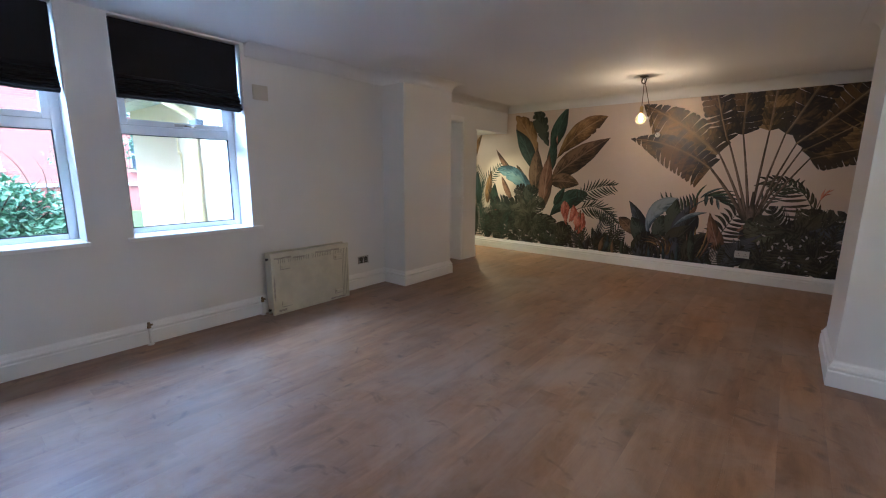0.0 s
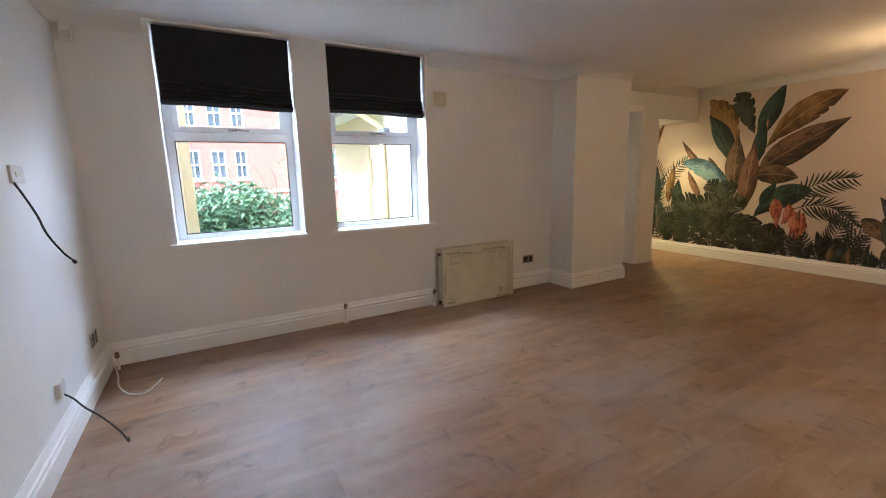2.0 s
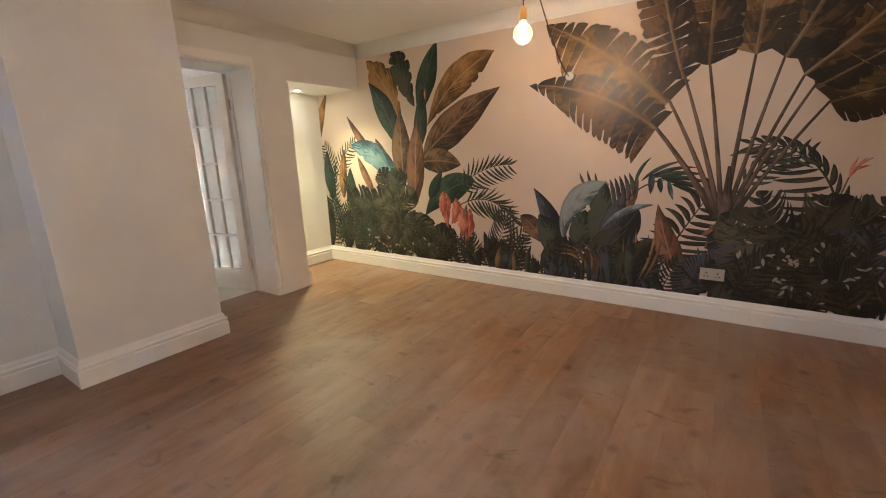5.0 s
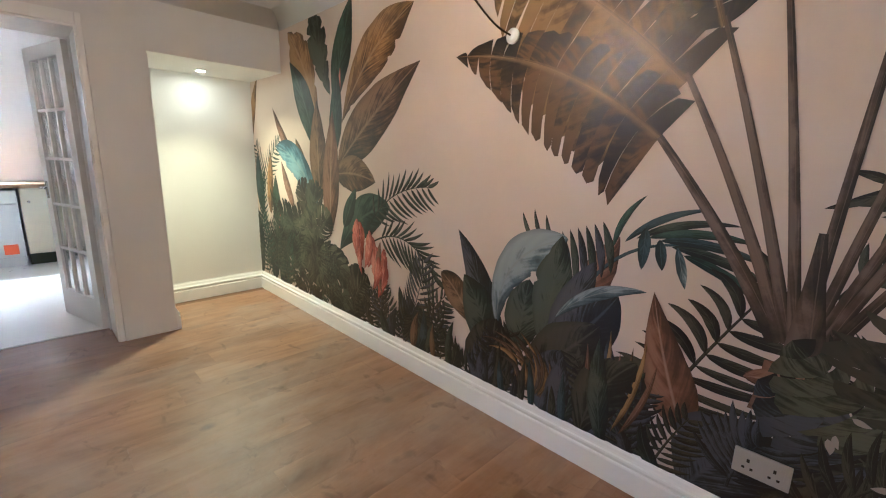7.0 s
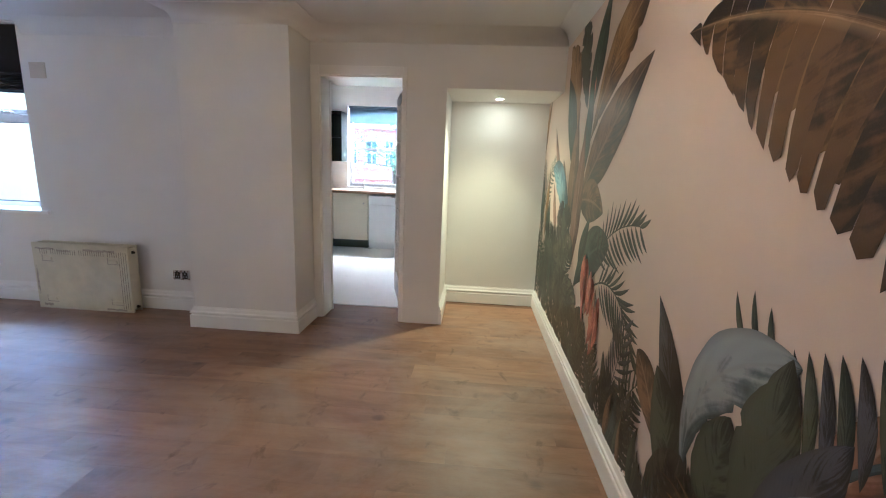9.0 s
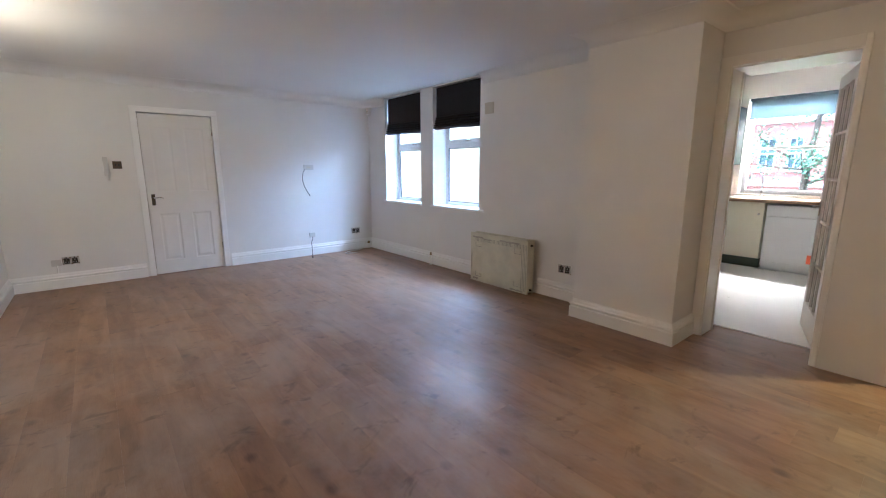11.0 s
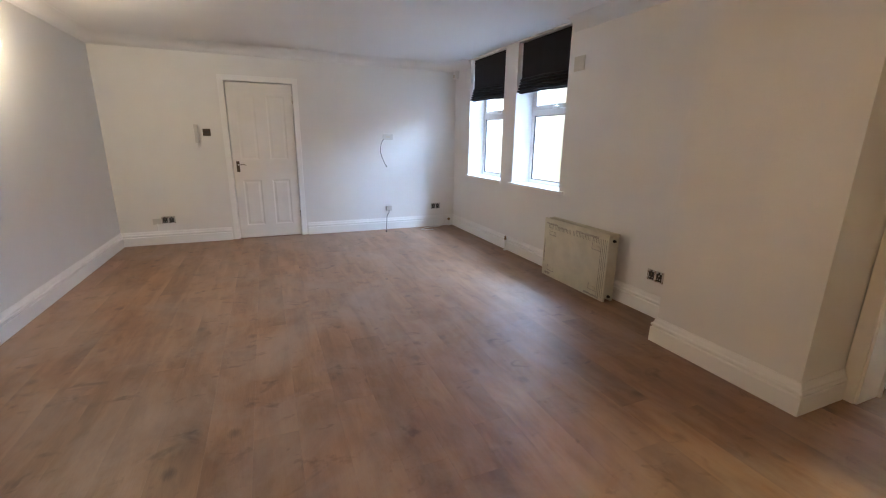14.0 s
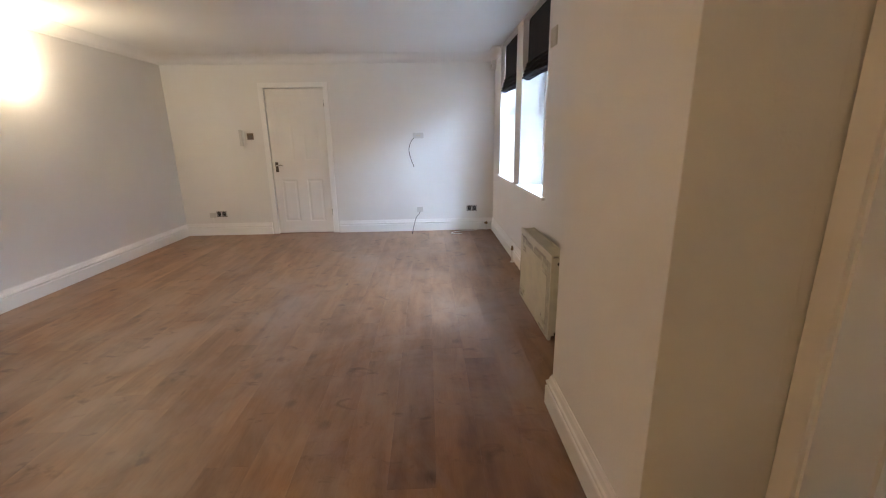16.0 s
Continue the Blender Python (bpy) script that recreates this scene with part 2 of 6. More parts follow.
def cloth_material(name, colour):
    """Cloth that lets some of the daylight behind it through."""
    m, n, l, b = material(name)
    f = noise_tex(n, l, 300, 3)
    col = mix(n, l, colour, f.outputs["Color"], 0.06, "OVERLAY")
    l.new(col, b.inputs["Base Color"])
    b.inputs["Roughness"].default_value = 0.85
    tr = n.new("ShaderNodeBsdfTranslucent")
    l.new(col, tr.inputs["Color"])
    mx = n.new("ShaderNodeMixShader")
    mx.inputs[0].default_value = 0.6
    l.new(b.outputs[0], mx.inputs[1])
    l.new(tr.outputs[0], mx.inputs[2])
    l.new(mx.outputs[0], n["Material Output"].inputs["Surface"])
    return m


WALL = surface("white_wall_paint", (0.80, 0.785, 0.762), 0.62, vary=0.035, scale=1.3, grain=85, relief=0.4, distance=0.003)
CEIL = surface("white_ceiling_paint", (0.80, 0.79, 0.775), 0.75, vary=0.03, scale=0.8, grain=70, relief=0.15, distance=0.002)
GLOSS = surface("white_gloss_paint", (0.87, 0.86, 0.84), 0.30, vary=0.012, scale=1.5, relief=0.0)
DOORWHITE = surface("white_door_paint", (0.80, 0.775, 0.74), 0.34, vary=0.04, scale=3, grain=120, relief=0.06, distance=0.001)
UPVC = surface("white_upvc", (0.85, 0.86, 0.87), 0.22, vary=0.02, scale=5, relief=0.0)
PLASTIC = surface("white_plastic", (0.80, 0.79, 0.76), 0.3, vary=0.03, relief=0.0)
PLATEGREY = surface("pale_grey_plastic", (0.62, 0.60, 0.57), 0.35, vary=0.03, relief=0.0)
GASKET = surface("black_rubber", (0.015, 0.015, 0.015), 0.6, relief=0.0)
GLASS = glass_material("window_glass")
FROST = glass_material("door_glass", (0.96, 0.98, 0.97), 0.12)
BULBGLASS = glass_material("amber_bulb_glass", (1.0, 0.80, 0.45))
BLIND = surface("black_blind_cloth", (0.012, 0.010, 0.013), 0.95, vary=0.3, scale=6, grain=400, relief=0.3, distance=0.001)
STEEL = surface("brushed_steel", (0.55, 0.53, 0.50), 0.28, 1.0, 0.1, 20, 200, 0.05)
BRONZE = surface("dark_bronze", (0.10, 0.075, 0.055), 0.35, 0.8, 0.2, 30, 200, 0.05)
BLACK = surface("black_plastic", (0.012, 0.012, 0.013), 0.4, relief=0.0)
COPPER = surface("dull_brass_pipe", (0.30, 0.22, 0.13), 0.4, 1.0, 0.3, 40, 150, 0.1)
BRASS = surface("brass_lampholder", (0.55, 0.37, 0.14), 0.3, 1.0, 0.15, 40, 150, 0.05)
RADIATOR = surface("yellowed_radiator_enamel", (0.66, 0.63, 0.50), 0.42, vary=0.16, scale=5, grain=30, relief=0.05, distance=0.001)
GRIME_SHADE = surface("grey_grime_shade", (0.42, 0.39, 0.33), 0.8, vary=0.3, scale=25, grain=80)
SLOT = surface("slot_shade", (0.30, 0.28, 0.22), 0.8, vary=0.25, scale=30, relief=0.0)
VENT = surface("beige_vent_plastic", (0.62, 0.57, 0.48), 0.5, vary=0.05, relief=0.0)
PLANK = plank_material()
SUBFLOOR = surface("dark_joint", (0.20, 0.12, 0.07), 0.8)
KFLOOR = surface("pale_kitchen_vinyl", (0.74, 0.73, 0.70), 0.3, vary=0.05, scale=2, grain=60, relief=0.05)
CREAMUNIT = surface("cream_kitchen_unit", (0.74, 0.70, 0.55), 0.35, vary=0.03, relief=0.0)
PLINTH = surface("dark_green_plinth", (0.02, 0.032, 0.02), 0.4, relief=0.0)
APPLIANCE = surface("white_appliance_enamel", (0.80, 0.82, 0.84), 0.22, vary=0.02, relief=0.0)
WORKTOP = surface("oak_worktop", (0.42, 0.27, 0.15), 0.4, vary=0.25, scale=6, grain=50)
ORANGE = surface("orange_sticker", (0.85, 0.13, 0.03), 0.5, relief=0.0)
DARKUNIT = surface("black_shelf_unit", (0.02, 0.026, 0.022), 0.35, relief=0.0)
BLUEBLIND = cloth_material("blue_grey_roller_blind", (0.20, 0.25, 0.29))
CREAMWALL = surface("cream_render", (0.72, 0.62, 0.42), 0.9, vary=0.06, scale=1.2, grain=60, relief=0.3, distance=0.004)
CREAMPIPE = surface("cream_downpipe_paint", (0.62, 0.50, 0.26), 0.5, vary=0.08, relief=0.0)
WHITEWOOD = surface("white_fascia_paint", (0.75, 0.76, 0.76), 0.5, vary=0.05)
SLATE = surface("grey_slate", (0.13, 0.14, 0.16), 0.7, vary=0.2, scale=4)
BRICK = brick_material()
SKYPANE = surface("dark_window_pane", (0.10, 0.13, 0.16), 0.1, vary=0.2, relief=0.0)
GRASS = surface("courtyard_grass", (0.09, 0.14, 0.045), 0.95, vary=0.35, scale=1.5, grain=40, relief=0.6, distance=0.02)
LEAF = leaf_material("shrub_leaf", (0.06, 0.15, 0.085), (0.22, 0.42, 0.26))
BARK = surface("grey_bark", (0.12, 0.09, 0.065), 0.9, vary=0.3, scale=10, grain=60)
FILAMENT = glow("hot_filament", (1.0, 0.62, 0.22), 5.0)
BULBGLASS.node_tree.nodes["Principled BSDF"].inputs["Emission Color"].default_value = (1.0, 0.62, 0.22, 1)
BULBGLASS.node_tree.nodes["Principled BSDF"].inputs["Emission Strength"].default_value = 0.10
LAMPGLOW = glow("lit_downlight_lens", (1.0, 0.82, 0.45), 14.0)
SHADEGLOW = glow("lit_frosted_shade", (1.0, 0.78, 0.46), 1.3)
MURALBASE = surface("mural_blush_paper", (0.66, 0.545, 0.45), 0.37, vary=0.06, scale=1.4, grain=230, relief=0.3, distance=0.0012)

# ---- building helpers ----


def link(name, bm, mat, parent=None, smooth=False):
    me = bpy.data.meshes.new(name)
    bmesh.ops.recalc_face_normals(bm, faces=bm.faces)
    bm.to_mesh(me)
    bm.free()
    for mm in (mat if isinstance(mat, (list, tuple)) else [mat]):
        me.materials.append(mm)
    if smooth:
        for p in me.polygons:
            p.use_smooth = True
    ob = new(name, me)
    if parent:
        ob.parent = parent
    return ob


def part(name, bm, mat, parent, label="", smooth=False):
    ob = link(name, bm, mat, parent, smooth)
    return tagged(ob, label) if label else ob


def setting(name, bm, mat, label="", category="", smooth=False):
    return tagged(link(name, bm, mat, None, smooth), label, category, kind="structure")


def thing(name, place, label, category, group=""):
    """An empty at the thing's base that holds its parts."""
    ob = new(name)
    ob.matrix_world = place if isinstance(place, Matrix) else Matrix.Translation(place)
    ob.empty_display_size = 0.05
    return tagged(ob, label, category, group)


def box(bm, x0, x1, y0, y1, z0, z1, bevel=0.0, seg=2):
    vs = [bm.verts.new((x, y, z)) for x in (x0, x1) for y in (y0, y1) for z in (z0, z1)]
    fs = [bm.faces.new([vs[i] for i in q]) for q in ((0, 1, 3, 2), (4, 6, 7, 5), (0, 4, 5, 1), (2, 3, 7, 6), (0, 2, 6, 4), (1, 5, 7, 3))]
    if bevel:
        es = list({e for f in fs for e in f.edges})
        bmesh.ops.bevel(bm, geom=es, offset=bevel, segments=seg, profile=0.7, affect="EDGES")
    return bm


def boxes(*rows, bevel=0.0):
    bm = bmesh.new()
    for r in rows:
        box(bm, *r, bevel=bevel)
    return bm


def prism(bm, profile, start, end, out):
    """Sweeps a profile of (out, up) pairs along a straight line on the plan; out is the unit direction away from the wall."""
    a, b, o = Vector((*start, 0)), Vector((*end, 0)), Vector((*out, 0))
    rings = []
    for p in (a, b):
        rings.append([bm.verts.new(p + o * u + Vector((0, 0, h))) for u, h in profile])
    n = len(profile)
    for i in range(n):
        j = (i + 1) % n
        bm.faces.new((rings[0][i], rings[0][j], rings[1][j], rings[1][i]))
    bm.faces.new(rings[0])
    bm.faces.new(rings[1][::-1])


def path_sweep(bm, profile, pts, z=0.0):
    """Sweeps a profile of (out, up) along a plan polyline with mitred corners; out is to the line's left."""
    P = [Vector(p) for p in pts]
    dirs = [(P[i + 1] - P[i]).normalized() for i in range(len(P) - 1)]
    nor = [Vector((-d.y, d.x)) for d in dirs]
    rings = []
    for i, p in enumerate(P):
        if i == 0:
            o = nor[0]
        elif i == len(P) - 1:
            o = nor[-1]
        else:
            s = nor[i - 1] + nor[i]
            o = s * (2 / s.length_squared)
        rings.append([bm.verts.new((p.x + o.x * u, p.y + o.y * u, z + h)) for u, h in profile])
    n = len(profile)
    for a, b in zip(rings, rings[1:]):
        for i in range(n):
            j = (i + 1) % n
            bm.faces.new((a[i], a[j], b[j], b[i]))
    bm.faces.new(rings[0])
    bm.faces.new(rings[-1][::-1])


def tube(bm, pts, radius, sides=10, cap=True):
    """A round tube along a smooth line through the points."""
    P = [Vector(p) for p in pts]
    fine = []
    for i in range(len(P) - 1):
        p0, p1, p2, p3 = P[max(i - 1, 0)], P[i], P[i + 1], P[min(i + 2, len(P) - 1)]
        steps = 1 if len(P) == 2 else 7
        for k in range(steps):
            t = k / steps
            fine.append(0.5 * ((2 * p1) + (p2 - p0) * t + (2 * p0 - 5 * p1 + 4 * p2 - p3) * t * t + (3 * p1 - p0 - 3 * p2 + p3) * t ** 3))
    fine.append(P[-1])
    rings, up = [], Vector((0.31, 0.17, 0.93)).normalized()
    for i, p in enumerate(fine):
        d = (fine[min(i + 1, len(fine) - 1)] - fine[max(i - 1, 0)]).normalized()
        s = d.cross(up).normalized()
        up = s.cross(d).normalized()
        r = radius[0] + (radius[1] - radius[0]) * i / (len(fine) - 1) if isinstance(radius, tuple) else radius
        rings.append([bm.verts.new(p + (s * math.cos(a) + up * math.sin(a)) * r) for a in (2 * math.pi * k / sides for k in range(sides))])
    for a, b in zip(rings, rings[1:]):
        for i in range(sides):
            j = (i + 1) % sides
            bm.faces.new((a[i], a[j], b[j], b[i]))
    if cap:
        bm.faces.new(rings[0][::-1])
        bm.faces.new(rings[-1])
    return bm


def lathe(bm, profile, centre, axis="z", sides=24):
    """Turns a profile of (radius, height) round an axis through centre."""
    c = Vector(centre)
    rings = []
    for r, h in profile:
        ring = []
        for k in range(sides):
            a = 2 * math.pi * k / sides
            u, v = r * math.cos(a), r * math.sin(a)
            ring.append(bm.verts.new(c + Vector({"z": (u, v, h), "y": (u, h, v), "x": (h, u, v)}[axis])))
        rings.append(ring)
    for a, b in zip(rings, rings[1:]):
        for i in range(sides):
            j = (i + 1) % sides
            bm.faces.new((a[i], a[j], b[j], b[i]))
    bm.faces.new(rings[0])
    bm.faces.new(rings[-1][::-1])
    return bm


def panelled(bm, x0, x1, z0, z1, y_back, y_front, panels, depth, bevel_w, raised=0.0):
    """A slab whose face at y_front has sunk panels with sloping mouldings and raised fields."""
    s = 1 if y_front > y_back else -1
    xs = sorted({x0, x1, *[v for p in panels for v in p[:2]]})
    zs = sorted({z0, z1, *[v for p in panels for v in p[2:4]]})
    cache = {}

    def v(x, y, z):
        k = (round(x, 5), round(y, 5), round(z, 5))
        if k not in cache:
            cache[k] = bm.verts.new((x, y, z))
        return cache[k]

    for i in range(len(xs) - 1):
        for j in range(len(zs) - 1):
            a, b, c, d = xs[i], xs[i + 1], zs[j], zs[j + 1]
            inside = [p for p in panels if p[0] <= a and b <= p[1] and p[2] <= c and d <= p[3]]
            if not inside:
                bm.faces.new((v(a, y_front, c), v(b, y_front, c), v(b, y_front, d), v(a, y_front, d)))
    for a, b, c, d, *own in panels:
        depth, raised = own if own else (depth, raised)
        levels = [(0, y_front), (bevel_w, y_front - s * depth), (bevel_w * 1.7, y_front - s * depth)]
        if raised:
            levels.append((bevel_w * 3.2, y_front - s * depth + s * raised))
        rings = [[v(a + e, y, c + e), v(b - e, y, c + e), v(b - e, y, d - e), v(a + e, y, d - e)] for e, y in levels]
        for r, q in zip(rings, rings[1:]):
            for k in range(4):
                m2 = (k + 1) % 4
                bm.faces.new((r[k], r[m2], q[m2], q[k]))
        bm.faces.new(rings[-1])
    back = [v(x0, y_back, z0), v(x1, y_back, z0), v(x1, y_back, z1), v(x0, y_back, z1)]
    bm.faces.new(back)
    for line in (([(x, z0) for x in xs]), ([(x, z1) for x in xs])):
        for (a, c), (b, d) in zip(line, line[1:]):
            bm.faces.new((v(a, y_front, c), v(b, y_front, d), v(b, y_back, d), v(a, y_back, c)))
    for xx in (x0, x1):
        for c, d in zip(zs, zs[1:]):
            bm.faces.new((v(xx, y_front, c), v(xx, y_front, d), v(xx, y_back, d), v(xx, y_back, c)))
    return bm

# ---- structure of the room ----
W, E, S, N, H = -3.20, 1.14, 0.0, 6.96, 2.35      # inner faces and ceiling height
KX = -3.25                                         # face of the kitchen-side wall
WINDOWS = [(0.50, 1.41), (1.68, 2.565)]
Z0, Z1 = 0.82, 2.336
OUT = -3.56                                        # outer face of the window wall

setting("wall_west", boxes(
    (OUT, W, -0.25, WINDOWS[0][0], -0.2, H), (OUT, W, WINDOWS[0][1], WINDOWS[1][0], -0.2, H), (OUT, W, WINDOWS[1][1], 4.97, -0.2, H),
    (OUT, W, WINDOWS[0][0], WINDOWS[0][1], -0.2, Z0 - 0.028), (OUT, W, WINDOWS[1][0], WINDOWS[1][1], -0.2, Z0 - 0.028),
    (OUT, W, WINDOWS[0][0], WINDOWS[0][1], Z1, H), (OUT, W, WINDOWS[1][0], WINDOWS[1][1], Z1, H)), WALL, "white painted window wall", "wall")
setting("chimney_breast", boxes((W, -2.86, 4.14, 4.975, 0, H), bevel=0.004), WALL, "white painted chimney breast standing out of the wall", "wall")
setting("wall_kitchen", boxes(
    (-3.49, KX, 4.975, 5.03, 0, H), (-3.63, KX, 5.03, 5.735, 2.02, H), (-3.63, KX, 5.735, 6.06, 0, H),
    (-3.63, KX, 6.06, N, 1.93, H)), WALL, "white painted wall with a doorway and a lowered alcove head", "wall")
setting("pier", boxes((KX, KX + 0.022, 5.748, 6.06, 0, 1.91), bevel=0.004), WALL, "white painted pier between doorway and alcove", "wall")
setting("wall_alcove", boxes((-4.05, -3.905, 5.90, N + 0.2, 0, 2.2), (-3.905, -3.63, 5.94, 6.06, 0, 2.2)), WALL, "white painted alcove walls", "wall")
setting("ceiling_alcove", boxes((-3.905, -3.63, 6.06, N, 1.93, 2.05)), CEIL, "white alcove ceiling", "ceiling")
setting("wall_north", boxes((-4.05, E + 0.25, N, N + 0.22, -0.2, H)), WALL, "wall behind the mural", "wall")
setting("wall_south", boxes((OUT, -0.985, -0.25, S, -0.2, H), (-0.075, E + 0.25, -0.25, S, -0.2, H), (-0.985, -0.075, -0.25, S, 2.02, H)), WALL, "white painted wall with a door", "wall")
setting("wall_east", boxes((E, E + 0.25, S, N, -0.2, H)), WALL, "white painted wall", "wall")
setting("pier_east", boxes((0.81, E, 4.22, 4.975, 0, H), bevel=0.004), WALL, "white painted pier standing out of the wall", "wall")
setting("ceiling", boxes((-4.05, E + 0.25, -0.25, N + 0.22, H, H + 0.15)), CEIL, "white painted ceiling", "ceiling")

# coved plaster cornice
def cove(r, h, steps=10):
    """A hollow quarter curve that runs out flush into wall and ceiling."""
    pts = [(0.0, 0.0), (0.0, -h)]
    pts += [(0.0015 + r * (1 - math.cos(a)), -h + 0.0015 + (h - 0.003) * math.sin(a)) for a in (radians(90) * k / steps for k in range(steps + 1))]
    return pts + [(r + 0.0015, 0.0)]


bm = bmesh.new()
path_sweep(bm, cove(0.105, 0.105), [(W, 2.60), (W, 4.14), (-2.86, 4.14), (-2.86, 4.975), (KX, 4.975), (KX, N)][::-1], H)
path_sweep(bm, cove(0.105, 0.105), [(W, 0.46), (W, S), (E, S), (E, 4.22), (0.81, 4.22), (0.81, 4.975), (E, 4.975), (E, N)], H)
setting("cornice", bm, CEIL, "coved white plaster cornice", "cornice", True)
bm = bmesh.new()
path_sweep(bm, cove(0.10, 0.118), [(E, N), (KX, N)], H)
setting("cornice_north", bm, CEIL, "deep coved white plaster cornice above the mural", "cornice", True)

# skirting boards
SKIRT = [(0.0, 0.0), (0.026, 0.0), (0.026, 0.096), (0.023, 0.101), (0.017, 0.103), (0.017, 0.109), (0.023, 0.113), (0.0255, 0.121), (0.023, 0.129), (0.016, 0.133), (0.013, 0.140), (0.010, 0.152), (0.004, 0.163), (0.004, 0.168), (0.0, 0.168)]
bm = bmesh.new()
path_sweep(bm, SKIRT, [(-0.055, S), (E, S), (E, 4.22), (0.81, 4.22), (0.81, 4.975), (E, 4.975), (E, N), (-3.905, N), (-3.905, 6.06), (KX + 0.02, 6.06)])
path_sweep(bm, SKIRT, [(KX, 4.975), (-2.86, 4.975), (-2.86, 4.14), (W, 4.14), (W, S), (-1.005, S)])
for f in bm.faces:
    f.smooth = False
setting("baseboard", bm, GLOSS, "moulded white gloss skirting board", "skirting")

# doorway lining and architrave to the kitchen
for back, lo, hi, stop in ((-3.49, 5.03, 5.055, (-3.455, -3.44, 5.0552, 5.068, 0, 1.994)), (-3.63, 5.708, 5.735, (-3.56, -3.545, 5.695, 5.7078, 0, 1.994))):
    jamb = setting("door_jamb", boxes((back, KX + 0.004, lo, hi, 0, 2.02)), GLOSS, "white painted jamb of the kitchen doorway", "door frame")
    part("door_stop", boxes(stop), GLOSS, jamb)
setting("door_head", boxes((-3.63, KX + 0.004, 5.0552, 5.7078, 1.9942, 2.02)), GLOSS, "white painted head of the kitchen doorway", "door frame")
bm = boxes((KX, KX + 0.018, 4.976, 5.045, 0, 2.075), (KX, KX + 0.018, 5.716, 5.746, 0, 2.075), (KX, KX + 0.018, 5.045, 5.716, 2.006, 2.075), bevel=0.005)
setting("architrave", bm, GLOSS, "white painted architrave round the kitchen doorway", "door frame")

# ---- windows ----


def window(y0, y1, name):
    w = setting(name, boxes((OUT + 0.005, W + 0.028, y0 - 0.042, y1 + 0.085 if y1 > 2 else y1 + 0.015, Z0 - 0.028, Z0), bevel=0.006), GLOSS, "white upvc casement window with a painted sill board", "window")
    xb, xf = -3.49, -3.425
    fr = boxes((xb, xf, y0, y0 + 0.055, Z0, Z1), (xb, xf, y1 - 0.055, y1, Z0, Z1), (xb, xf, y0 + 0.055, y1 - 0.055, Z0, Z0 + 0.042),
               (xb, xf, y0 + 0.055, y1 - 0.055, Z1 - 0.06, Z1), (xb, xf, y0 + 0.055, y1 - 0.055, 1.572, 1.64), bevel=0.006)
    part("window_frame", fr, UPVC, w)
    a, b = y0 + 0.055, y1 - 0.055
    sash = boxes((xb + 0.02, xf + 0.012, a, a + 0.045, 1.64, Z1 - 0.06), (xb + 0.02, xf + 0.012, b - 0.045, b, 1.64, Z1 - 0.06),
                 (xb + 0.02, xf + 0.012, a + 0.045, b - 0.045, 1.64, 1.682), (xb + 0.02, xf + 0.012, a + 0.045, b - 0.045, Z1 - 0.105, Z1 - 0.06), bevel=0.006)
    part("top_sash", sash, UPVC, w)
    part("pane", boxes((xb + 0.028, xb + 0.034, a - 0.004, b + 0.004, Z0 + 0.037, 1.577)), GLASS, w, "clear fixed pane").visible_shadow = False
    part("pane", boxes((xb + 0.038, xb + 0.044, a + 0.04, b - 0.04, 1.676, Z1 - 0.10)), GLASS, w, "clear opening pane").visible_shadow = False
    g = 0.006
    part("gasket", boxes((xf - 0.02, xf - 0.004, a, a + g, Z0 + 0.042, 1.572), (xf - 0.02, xf - 0.004, b - g, b, Z0 + 0.042, 1.572),
                         (xf - 0.02, xf - 0.004, a + g, b - g, Z0 + 0.042, Z0 + 0.042 + g), (xf - 0.02, xf - 0.004, a + g, b - g, 1.572 - g, 1.572)), GASKET, w, "black rubber gasket")
    c = (y0 + y1) / 2
    h = boxes((xf + 0.012, xf + 0.022, c - 0.03, c + 0.03, 1.648, 1.672), bevel=0.003)
    box(h, xf + 0.022, xf + 0.036, c - 0.012, c + 0.012, 1.652, 1.668, bevel=0.003)
    tube(h, [(xf + 0.04, c, 1.660), (xf + 0.05, c + 0.04, 1.658), (xf + 0.045, c + 0.115, 1.652)], (0.009, 0.006))
    part("window_handle", h, STEEL, w, "satin steel window handle")
    return w


window(*WINDOWS[0], "window_1")
window(*WINDOWS[1], "window_2")


